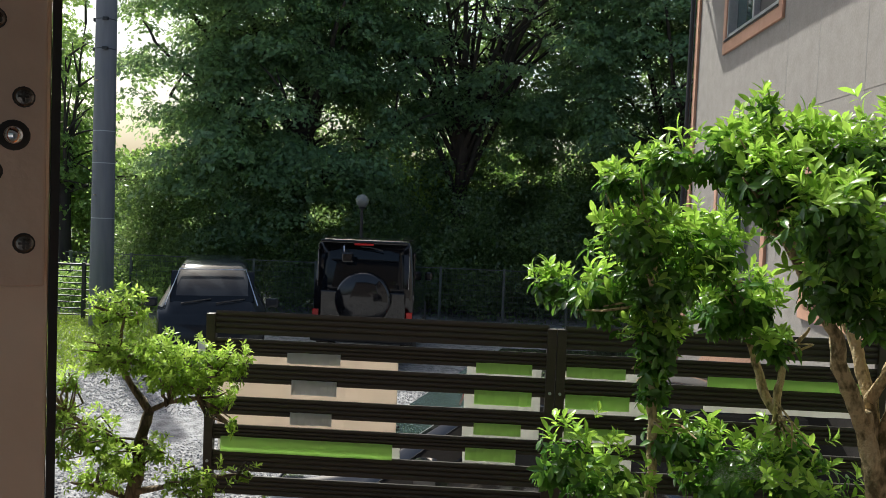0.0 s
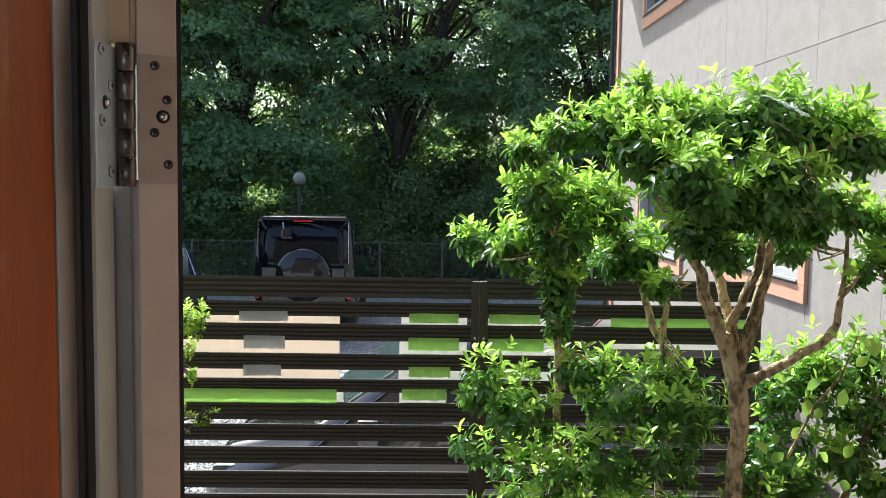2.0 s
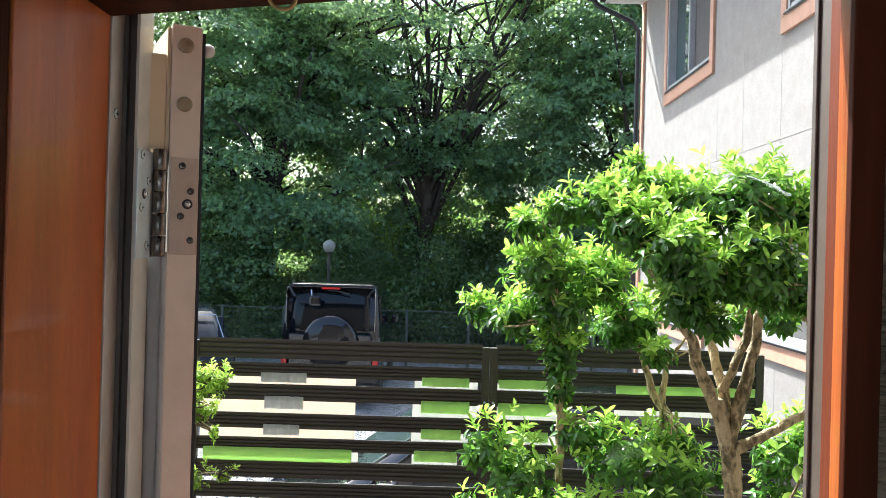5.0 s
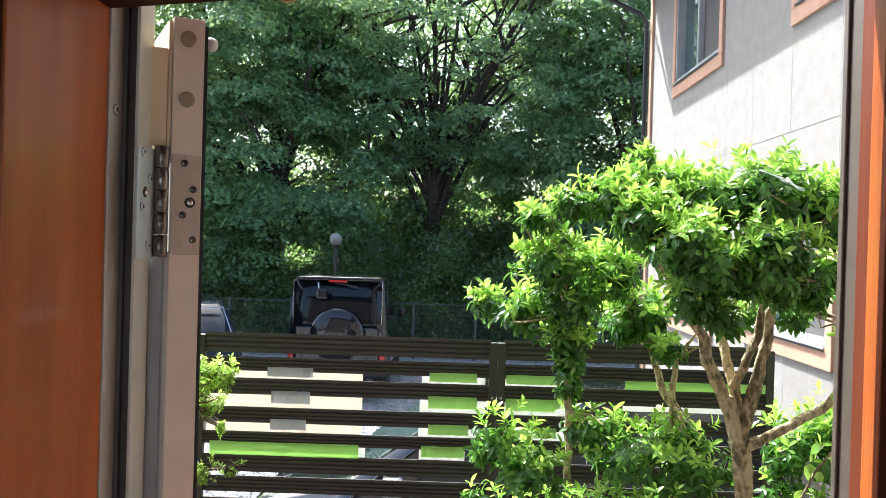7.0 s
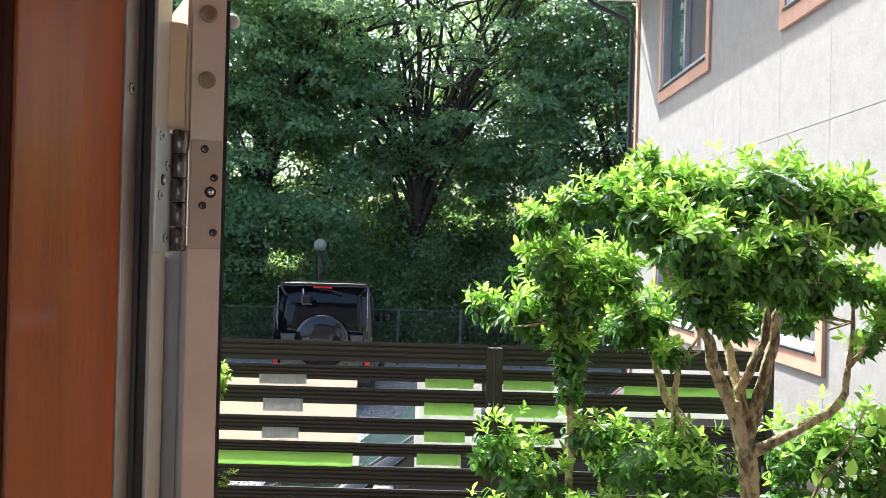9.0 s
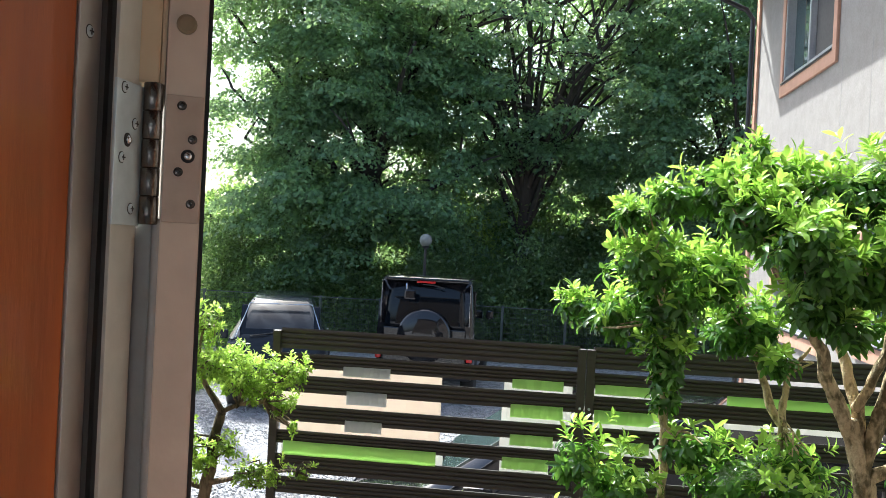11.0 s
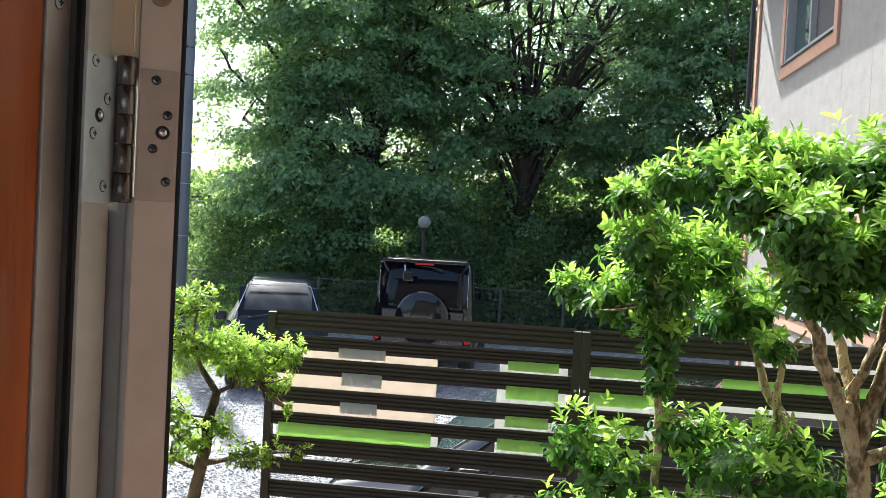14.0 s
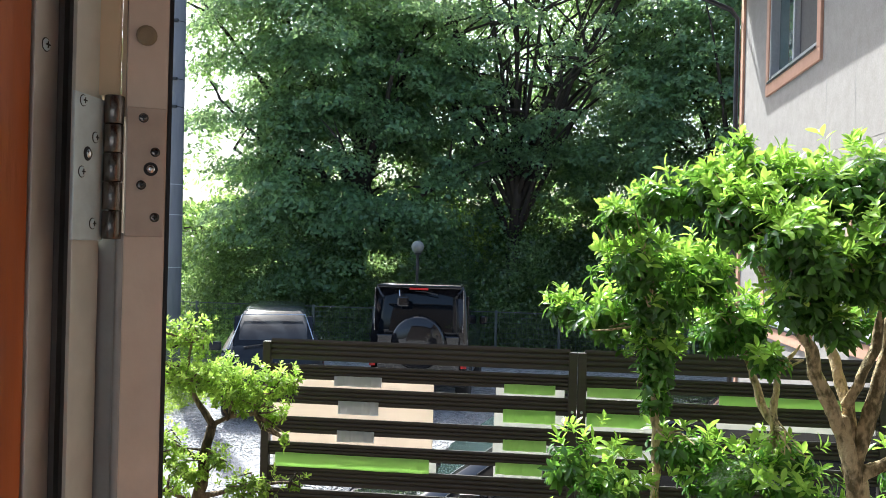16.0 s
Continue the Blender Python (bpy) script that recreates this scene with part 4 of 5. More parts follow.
LEFT_TOP = [
    (-0.959, 2.100, 2.107, 0.036, 0.032),
    (-0.893, 2.100, 2.105, 0.040, 0.047),
    (-0.919, 2.060, 1.999, 0.064, 0.047),
    (-0.817, 2.080, 1.995, 0.078, 0.054),
    (-0.701, 2.100, 1.971, 0.086, 0.054),
    (-0.634, 2.140, 1.978, 0.044, 0.032),
    (-0.678, 2.160, 1.883, 0.044, 0.032),
    (-0.648, 2.200, 1.800, 0.015, 0.021),
    (-0.777, 2.120, 1.924, 0.073, 0.032),
]
LEFT_LOW = [
    (-1.039, 2.080, 1.919, 0.036, 0.026),
    (-1.056, 2.080, 1.821, 0.036, 0.040),
    (-0.968, 2.060, 1.798, 0.064, 0.043),
    (-1.044, 2.060, 1.749, 0.036, 0.031),
    (-0.887, 2.060, 1.731, 0.060, 0.037),
    (-0.796, 2.040, 1.768, 0.036, 0.028),
    (-0.692, 2.020, 1.703, 0.069, 0.031),
    (-0.634, 2.250, 1.653, 0.028, 0.019),
    (-0.970, 2.100, 1.669, 0.065, 0.029),
    (-1.138, 2.100, 1.946, 0.043, 0.043),
    (-1.135, 2.100, 1.770, 0.044, 0.044),
]
SMALL_TRUNK = ([(-0.97, 2.12, 0.98), (-0.93, 2.11, 1.4), (-0.87, 2.1, 1.621), (-0.856, 2.09, 1.776), (-0.827, 2.08, 1.852)], [0.026, 0.023, 0.02, 0.016, 0.013])
SMALL_TOP = ([(-0.827, 2.08, 1.852), (-0.875, 2.08, 1.908), (-0.915, 2.08, 1.976), (-0.905, 2.1, 2.088)], [0.011, 0.009, 0.007, 0.003])
SMALL_EAST = ([(-0.827, 2.08, 1.852), (-0.783, 2.1, 1.874), (-0.718, 2.12, 1.883), (-0.652, 2.14, 1.963)], [0.009, 0.007, 0.006, 0.003])
SMALL_WEST = ([(-0.859, 2.09, 1.744), (-0.929, 2.07, 1.79), (-0.988, 2.07, 1.808), (-1.044, 2.08, 1.839)], [0.009, 0.007, 0.005, 0.003])
SMALL_LOW = ([(-0.869, 2.1, 1.638), (-0.755, 2.04, 1.679), (-0.678, 2.02, 1.704), (-0.632, 2.2, 1.666)], [0.01, 0.008, 0.006, 0.003])
SMALL_LOW_WEST = ([(-0.87, 2.1, 1.621), (-0.96, 2.08, 1.654), (-1.027, 2.08, 1.659)], [0.009, 0.007, 0.003])
make_bush("small_cloud_bush", "small cloud-pruned bush with pale green leaf tips", [(x, y, z, r * 1.22, h * 1.12) for x, y, z, r, h in LEFT_TOP + LEFT_LOW], [SMALL_TRUNK, SMALL_TOP, SMALL_EAST, SMALL_WEST, SMALL_LOW, SMALL_LOW_WEST], [2400] * (len(LEFT_TOP) + len(LEFT_LOW)), 0.0165, 0, 0.0, PALE_OLD, PALE_NEW, BARK_BROWN)

# broad-leaved vine on the low limb
vine = thing("vine", "climbing vine with broad pale green leaves on the bush", "vine")
bm = bmesh.new()
tube(bm, [(0.93, 1.70, 1.72), (0.98, 1.68, 1.85), (1.05, 1.69, 1.93), (1.10, 1.72, 2.02)], [0.004, 0.0035, 0.003, 0.002], 6)
part("stem", bm, BARK, vine)
v, q, t = broad_leaves(np.zeros((1, 3)), np.array([[1.0, 0, 0]]), np.array([[0, 0, 1.0]]), np.array([1.0]), 0.74, 0.3, 0.1)
vine_leaf = bpy.data.meshes.new("vine_leaf")
vine_leaf.from_pydata(v.tolist(), [], q.tolist() + t.tolist())
vine_leaf.polygons.foreach_set("use_smooth", [True] * len(vine_leaf.polygons))
vine_leaf.materials.append(NEAR_ONE)
for k in range(20):
    u = k / 19
    p = Vector((0.93, 1.69, 1.70)).lerp(Vector((1.12, 1.71, 2.04)), u) + Vector((RNG.normal() * 0.05, RNG.normal() * 0.03, RNG.normal() * 0.04))
    d = Vector((RNG.normal(), -0.5 + 0.5 * RNG.normal(), -0.6)).normalized()
    n0 = Vector((0.3 * RNG.normal(), -0.6, 0.8))
    side = n0.cross(d).normalized()
    ob = new("leaf", vine_leaf)
    ob.parent = vine
    ob.matrix_world = Matrix.Translation(p) @ Matrix((d, side, d.cross(side))).transposed().to_4x4() @ Matrix.Scale(RNG.uniform(0.026, 0.050), 4)

# sheets of spider web on the leaves
WEB = bpy.data.materials.new("spider_silk")
WEB.use_nodes = True
web_nodes = WEB.node_tree
silk, clear, both = web_nodes.nodes.new("ShaderNodeBsdfTranslucent"), web_nodes.nodes.new("ShaderNodeBsdfTransparent"), web_nodes.nodes.new("ShaderNodeMixShader")
silk.inputs[0].default_value = (0.85, 0.88, 0.9, 1)
web_noise, web_range = web_nodes.nodes.new("ShaderNodeTexNoise"), web_nodes.nodes.new("ShaderNodeMapRange")
web_noise.inputs["Scale"].default_value = 40
web_range.inputs[1].default_value, web_range.inputs[2].default_value, web_range.inputs[3].default_value, web_range.inputs[4].default_value = 0.35, 0.75, 0.08, 0.5
web_nodes.links.new(web_noise.outputs["Fac"], web_range.inputs[0])
web_nodes.links.new(web_range.outputs[0], both.inputs[0])
web_nodes.links.new(clear.outputs[0], both.inputs[1])
web_nodes.links.new(silk.outputs[0], both.inputs[2])
web_nodes.links.new(both.outputs[0], web_nodes.nodes["Material Output"].inputs["Surface"])
for cx, cy, cz, rx, ry in ((0.80, 1.66, 2.595, 0.10, 0.06), (0.60, 1.85, 1.87, 0.09, 0.05)):
    bm = bmesh.new()
    bmesh.ops.create_circle(bm, cap_ends=True, cap_tris=True, segments=18, radius=1)
    bmesh.ops.subdivide_edges(bm, edges=bm.edges[:], cuts=2, use_grid_fill=True)
    for vert in bm.verts:
        edge = 1 + 0.35 * noise.noise(vert.co * 1.7 + Vector((cx * 9, 0, 0)))
        vert.co = Vector((cx + vert.co.x * rx * edge, cy + vert.co.y * ry * edge, cz - 0.05 * vert.co.x ** 2 + 0.02 * vert.co.y + 0.006 * noise.noise(vert.co * 5)))
    tagged(part("spider_web", bm, WEB), "pale spider web sheet spread over the bush leaves", "spider web", "webs on the bush")

# ---- trees ----


def limb_path(start, end, bow, n=7):
    a, b = Vector(start), Vector(end)
    out = []
    for k in range(n + 1):
        t = k / n
        p = a.lerp(b, t)
        p.z += bow * math.sin(t * math.pi) * (b - a).length
        p += Vector((noise.noise(p * 0.9), noise.noise(p * 0.9 + Vector((9, 0, 0))), 0)) * 0.22 * t
        out.append(p)
    return out


def spray(size, m, out, thick):
    """One ragged mound of leaves that droops at its rim: offsets, and the way each leaf faces."""
    th, rr = RNG.uniform(0, 6.283, m), np.sqrt(RNG.random(m))
    ph = RNG.uniform(0, 6.283, 2)
    ragged = 1 + 0.24 * np.sin(3 * th + ph[0]) + 0.18 * np.sin(5 * th + ph[1])
    ox, oy = rr * np.cos(th) * size * ragged, rr * np.sin(th) * size * ragged
    oz = thick * size * (0.5 - rr ** 2) - 0.28 * (ox * out[0] + oy * out[1]) + 0.10 * size * RNG.normal(size=m)
    face = np.stack([ox / size * 1.1 + out[0] * 0.35, oy / size * 1.1 + out[1] * 0.35, np.full(m, 0.75)], 1)
    return np.stack([ox, oy, oz], 1), face


def tree(name, label, base, fork_z, trunk_r, crown, clumps, per_clump, leaf, mat, stems=8, hollow=0.35, gaps=0.0, size=0.6, thick=0.5, lobes=0, rise=0.06, limb_r=0.27, bare_front=0.0, leader=0.0):
    """Trunk, limbs that fan from the fork, a crown of many leaf sprays. crown: list of (centre, radii)."""
    t = thing(name, label, "tree", base)
    bx, by, bz = base
    bm = bmesh.new()
    tube(bm, [(0, 0, -0.1), (0.02, 0, 0.3), (0, 0.03, fork_z * 0.5), (0, 0, fork_z)], [trunk_r * 1.35, trunk_r * 1.05, trunk_r * 0.92, trunk_r * 0.85], 12, 0.4)
    if leader:
        tube(bm, [(0, 0, fork_z - 0.05), (0.05, 0, fork_z + leader * 0.35), (-0.04, 0.02, fork_z + leader * 0.7), (0.08, 0, fork_z + leader)], [trunk_r * 0.85, trunk_r * 0.66, trunk_r * 0.44, trunk_r * 0.18], 10, 0.4)
    part("trunk", bm, BARK_DARK, t, "", True)
    for k in range(stems):
        c, r = crown[k % (lobes or len(crown))]
        ang = 2 * math.pi * (k + 0.3 * RNG.random()) / stems
        g = Vector(c) - Vector(base) + Vector((r[0] * 0.78 * math.cos(ang), r[1] * 0.6 * math.sin(ang), r[2] * RNG.uniform(-0.15, 0.8)))
        s0 = Vector((0, 0, fork_z * RNG.uniform(0.72, 1.0) + leader * 0.55 * RNG.random()))
        path = limb_path(s0, g, rise)
        n = len(path)
        bm = bmesh.new()
        tube(bm, path, [trunk_r * limb_r * (1 - i / n) ** 1.2 + 0.016 for i in range(n)], 8, 0.3)
        for q in range(7):
            i = RNG.integers(2, n)
            p = path[i]
            e = p + Vector((RNG.uniform(-1, 1) * r[0] * 0.38, RNG.uniform(-1, 1) * r[1] * 0.38, abs(RNG.normal()) * r[2] * 0.35))
            sp = limb_path(p, e, 0.05, 4)
            tube(bm, sp, [0.040, 0.033, 0.026, 0.019, 0.010], 6)
        part("limb", bm, BARK_DARK, t, "", True)
    total = sum(r[0] * r[1] * r[2] for _, r in crown)
    pos, face = [], []
    for c, r in crown:
        n = int(clumps * r[0] * r[1] * r[2] / total)
        for _ in range(n):
            d = RNG.normal(size=3)
            d /= np.linalg.norm(d)
            rad = RNG.uniform(hollow, 1.0) ** 0.5
            rad *= 1 + 0.30 * noise.noise(Vector(d * 1.7) + Vector(c))
            ctr = np.array(c) - np.array(base) + d * rad * np.array(r)
            if d[1] < 0.1 and RNG.random() < bare_front:
                continue
            if gaps and noise.noise(Vector((ctr[0] * 0.75 + bx, ctr[1] * 0.5 + 3, ctr[2] * 1.35))) < -0.35 + gaps:
                continue
            sz = RNG.uniform(0.55, 1.15) * size
            o, f = spray(sz, int(per_clump * (sz / size) ** 2 * RNG.uniform(0.75, 1.2)), d, thick)
            pos.append(ctr + o)
            face.append(f)
    v, q = simple_leaves(np.concatenate(pos), leaf, 0, 0.62, np.concatenate(face), 0.42)
    fast_mesh("crown", v, q, mat, t, "", "stuff")
    return t


tree("zelkova_tree", "broad dark tree with many fanning limbs", (-0.6, 20.0, 0), 2.6, 0.20,
     [((-0.4, 20.2, 7.2), (4.4, 3.2, 3.6)), ((-0.4, 21.2, 3.6), (4.0, 1.8, 1.9)), ((1.9, 20.4, 5.4), (3.2, 2.6, 2.4)), ((-2.4, 20.4, 5.6), (2.4, 2.2, 2.2)), ((0.2, 21.6, 2.6), (4.2, 1.4, 1.5))], 1750, 170, 0.105, TREE_B, 26, 0.30, 0.08, 0.55, 0.55, 1, 0.12, 0.27, 0.40, 4.0)
tree("maple_tree", "large maple with layered sprays of green leaves", (-4.4, 19.4, 0), 2.8, 0.26,
     [((-4.6, 18.9, 3.9), (3.2, 1.9, 2.1)), ((-4.3, 18.6, 6.9), (2.7, 2.2, 2.4)), ((-5.6, 19.0, 7.5), (2.8, 2.4, 2.6)), ((-4.6, 18.9, 2.6), (3.0, 1.6, 1.5)), ((-7.0, 18.9, 4.9), (1.3, 1.4, 1.3))], 1280, 210, 0.105, TREE_A, 13, 0.35, 0.07, 0.70, 0.38, 0, 0.06, 0.42, 0.28, 2.0)
tree("maple_tree", "dense dark tree behind the neighbouring house", (4.6, 19.5, 0), 3.2, 0.26,
     [((4.6, 19.0, 5.0), (3.2, 2.4, 3.0)), ((4.4, 19.2, 8.6), (3.2, 2.6, 3.0)), ((6.8, 19.5, 6.0), (3.0, 2.5, 4.0))], 1000, 180, 0.11, TREE_B, 9, 0.40, 0.04, 0.62, 0.45)
tree("slender_tree", "light green tree beyond the utility pole", (-12.2, 24.0, 0), 2.6, 0.18,
     [((-12.9, 24.0, 5.4), (1.6, 1.6, 3.4)), ((-13.6, 24.5, 3.2), (2.4, 1.8, 1.8)), ((-9.8, 25.0, 2.2), (2.2, 1.8, 1.6))], 260, 110, 0.15, FAR_LEAF, 7, 0.4, 0.08, 0.62, 0.4)
tree("slender_tree", "tall light green tree at the edge of the wood", (-16.0, 26.0, 0), 3.0, 0.2,
     [((-16.0, 26.0, 7.0), (3.0, 2.2, 4.0)), ((-14.0, 27.0, 3.0), (3.0, 2.0, 2.4))], 240, 110, 0.16, FAR_LEAF, 7, 0.4, 0.08, 0.7, 0.4)


def foliage_bank(name, label, x0, x1, y0, y1, z0, z1, clumps, per, leaf, mat):
    """A bank of undergrowth: clumps of leaves up to an uneven top."""
    pos = []
    for _ in range(clumps):
        x, y = RNG.uniform(x0, x1), RNG.uniform(y0, y1)
        top = z1 * (0.72 + 0.75 * noise.noise(Vector((x * 0.7, y * 0.7, 3.0))))
        z = z0 + (top - z0) * RNG.random() ** 0.8
        off = RNG.normal(size=(per, 3)) * np.array([0.26, 0.26, 0.16]) * RNG.uniform(0.6, 1.3)
        pos.append(np.array([x, y, z]) + off)
    pos = np.concatenate(pos)
    v, q = simple_leaves(pos[pos[:, 2] > 0], leaf, 0.4, 0.6)
    ob = fast_mesh(name, v, q, mat, None, label, "stuff")
    return tagged(ob, label, "undergrowth")


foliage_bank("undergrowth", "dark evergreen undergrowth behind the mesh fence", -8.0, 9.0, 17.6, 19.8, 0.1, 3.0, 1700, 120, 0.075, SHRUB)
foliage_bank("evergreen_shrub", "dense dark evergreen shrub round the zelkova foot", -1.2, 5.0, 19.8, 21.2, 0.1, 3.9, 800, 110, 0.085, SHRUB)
foliage_bank("hedge", "low green hedge behind the pipe rail fence", -16.0, -6.0, 16.0, 18.0, 0.05, 0.9, 330, 70, 0.08, FAR_LEAF)
foliage_bank("thicket", "dark green thicket in the shade of the trees", -8.0, 9.0, 21.8, 24.0, 0.1, 2.7, 1100, 100, 0.11, TREE_B)
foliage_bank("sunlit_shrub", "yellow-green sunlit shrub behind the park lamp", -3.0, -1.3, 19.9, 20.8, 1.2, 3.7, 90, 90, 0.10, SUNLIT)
foliage_bank("far_wood", "sunlit green far wood on the slope behind the trees", -14.0, 16.0, 25.0, 30.0, 0.2, 4.6, 1700, 80, 0.17, FAR_LEAF)

# ---- mesh fence behind the parked cars ----
mesh_fence = thing("mesh_fence", "dark green wire mesh fence on steel posts", "fence")
MFY = 17.0
for k in range(14):
    x = -9.0 + k * 1.28 + 0.5
    part("post", boxes((x - 0.025, x + 0.025, MFY - 0.025, MFY + 0.025, 0, 1.17), bevel=0.004), MESH_GREEN, mesh_fence)
bm = bmesh.new()
for k in range(11):
    z = 0.08 + k * 0.105
    box(bm, -8.6, 8.3, MFY - 0.031, MFY - 0.027, z, z + (0.02 if k == 10 else 0.005))
for k in range(340):
    x = -8.6 + k * 0.05
    box(bm, x, x + 0.004, MFY - 0.0268, MFY - 0.0255, 0.08, 1.15)
part("wire_mesh", bm, MESH_GREEN, mesh_fence, "dark welded wire mesh")

rail = thing("pipe_rail_fence", "black pipe rail fence beside the utility pole", "fence")
for x in (-10.2, -9.0, -7.9, -7.25):
    part("post", boxes((x - 0.03, x + 0.03, 14.97, 15.03, 0, 1.1), bevel=0.005), DARK_METAL, rail)
for k in range(9):
    bm = bmesh.new()
    z = 0.14 + k * 0.115
    tube(bm, [(-11.5, 15.0, z), (-7.0, 15.0, z)], [0.012 if k < 8 else 0.022] * 2, 8)
    part("rail", bm, DARK_METAL, rail)

# ---- utility pole, park lamp ----
pole = thing("utility_pole", "grey weathered concrete utility pole with metal bands", "utility pole", (-6.62, 14.35, 0))
bm = bmesh.new()
lathe(bm, [(0.205, -0.05), (0.20, 0.5), (0.172, 5.5), (0.150, 9.0), (0.148, 9.02)], Matrix(), 28)
part("shaft", bm, POLE_MAT, pole, "", True)
for z in (1.95, 2.9, 3.45, 4.85, 5.35, 6.4):
    bm = bmesh.new()
    r = 0.20 - z * 0.0055
    lathe(bm, [(r + 0.001, z - 0.008), (r + 0.004, z - 0.007), (r + 0.004, z + 0.007), (r + 0.001, z + 0.008)], Matrix(), 28)
    b = part("band", bm, DARK_METAL if z > 4.5 else FRAME_GREY, pole, "metal strap")
    if z > 4.5:
        part("bracket", boxes((-r - 0.05, -r + 0.02, -0.03, 0.03, z - 0.03, z + 0.03), bevel=0.004), DARK_METAL, pole)
        part("bracket", boxes((0.03, 0.12, -r - 0.05, -r + 0.01, z - 0.03, z + 0.02), bevel=0.004), DARK_METAL, pole)
for k, z in enumerate((2.35, 3.1, 4.3)):
    bm = bmesh.new()
    tube(bm, [(-0.05, -0.18, z), (-0.055, -0.24, z)], [0.012, 0.012], 8)
    part("step_bolt", bm, STEEL_DULL, pole)

lamp = thing("park_lamp", "globe park lamp on a thin black post", "street lamp", (-2.316, 15.9, 0))
bm = bmesh.new()
lathe(bm, [(0.06, 0), (0.055, 0.5), (0.035, 0.55), (0.027, 2.27), (0.06, 2.285), (0.07, 2.32)], Matrix(), 14)
part("post", bm, DARK_METAL, lamp)
bm = bmesh.new()
bmesh.ops.create_uvsphere(bm, u_segments=20, v_segments=12, radius=0.125, matrix=Matrix.Translation((0, 0, 2.43)))
part("globe", bm, GLOBE_MAT, lamp, "pale opal globe", True)

# ---- vehicles ----


def wheel(parent, x, y, r, w, side):
    bm = bmesh.new()
    m = pose(x, y, r, 0, 90 if side > 0 else -90, 0)
    lathe(bm, [(r * 0.62, -w / 2), (r * 0.94, -w / 2), (r, -w * 0.35), (r, w * 0.35), (r * 0.94, w / 2), (r * 0.62, w / 2)], m, 28)
    ob = part("wheel", bm, TYRE, parent, "black tyre", True)
    bm = bmesh.new()
    lathe(bm, [(r * 0.60, -w * 0.2), (r * 0.60, w * 0.42), (r * 0.5, w * 0.36), (r * 0.15, w * 0.44), (r * 0.05, w * 0.44)], m, 20)
    part("rim", bm, STEEL, ob)


def loft(bm, sections):
    """A skin across sections of equal point counts."""
    rings = [[bm.verts.new(p) for p in s] for s in sections]
    n = len(rings[0])
    for a, b in zip(rings, rings[1:]):
        for k in range(n):
            bm.faces.new((a[k], a[(k + 1) % n], b[(k + 1) % n], b[k]))
    bm.faces.new(rings[0][::-1])
    bm.faces.new(rings[-1])
    bmesh.ops.recalc_face_normals(bm, faces=bm.faces[:])
    return bm


def body_section(y, w_low, w_mid, w_top, z0, z1, z2, round_=0.05):
    """One cross-section in x and z: sill, waist, roof with rounded shoulders."""
    half = [(w_low * 0.96, z0), (w_low, z0 + 0.10), (w_mid, z1 - 0.05), (w_mid * 0.985, z1), (w_top + 0.012, z2 - round_ * 1.6), (w_top - round_ * 0.4, z2 - round_ * 0.35), (w_top - round_ * 1.5, z2)]
    return [(x, y, z) for x, z in half] + [(-x, y, z) for x, z in half[::-1]]


# boxy black off-roader, its tail towards the house
van = thing("off_road_car", "boxy black off-road car with a spare wheel, parked tail first", "car", (-1.72, 12.2, 0))
bm = bmesh.new()
loft(bm, [body_section(0.03, 0.70, 0.735, 0.655, 0.42, 1.10, 1.80), body_section(0.06, 0.715, 0.74, 0.665, 0.40, 1.10, 1.83), body_section(0.14, 0.735, 0.745, 0.675, 0.36, 1.10, 1.86),
          body_section(1.9, 0.74, 0.745, 0.675, 0.36, 1.08, 1.87), body_section(2.35, 0.74, 0.745, 0.62, 0.36, 1.06, 1.42), body_section(2.45, 0.74, 0.74, 0.66, 0.36, 0.95, 1.04), body_section(3.35, 0.70, 0.70, 0.63, 0.40, 0.85, 0.93)][1:])
body = part("body", bm, VAN_PAINT, van, "glossy black body", True)
verts, faces = [], []
for i in range(13):
    t = i / 12
    z = 1.10 + 0.655 * t
    half = 0.61 - 0.035 * t - (0.05 * max(0.0, (t - 0.85) / 0.15) ** 2)
    for j in range(13):
        u = -1 + j / 6
        verts.append((u * half, -0.045 + 0.028 * u * u + 0.005 * t + 0.105 * t * t, z))
for i in range(12):
    for j in range(12):
        k = i * 13 + j
        faces.append((k, k + 1, k + 14, k + 13))
rear_window = mesh_object("rear_window", verts, faces, DARK_GLASS, van, "dark tinted rear window", smooth=True)
thick = rear_window.modifiers.new("thickness", "SOLIDIFY")
thick.thickness, thick.offset = 0.006, -1
part("tailgate", boxes((-0.63, 0.63, -0.03, 0.02, 0.58, 1.10), bevel=0.02), VAN_PAINT, van)
part("roof_edge", boxes((-0.64, 0.64, -0.035, 0.10, 1.80, 1.845), bevel=0.015), VAN_PAINT, van)
part("brake_light", boxes((-0.14, 0.14, -0.055, -0.03, 1.775, 1.805), bevel=0.006), RED_LENS, van, "red high brake light")
part("bumper", boxes((-0.74, 0.74, -0.14, 0.02, 0.36, 0.56), bevel=0.04), DARK_METAL, van)
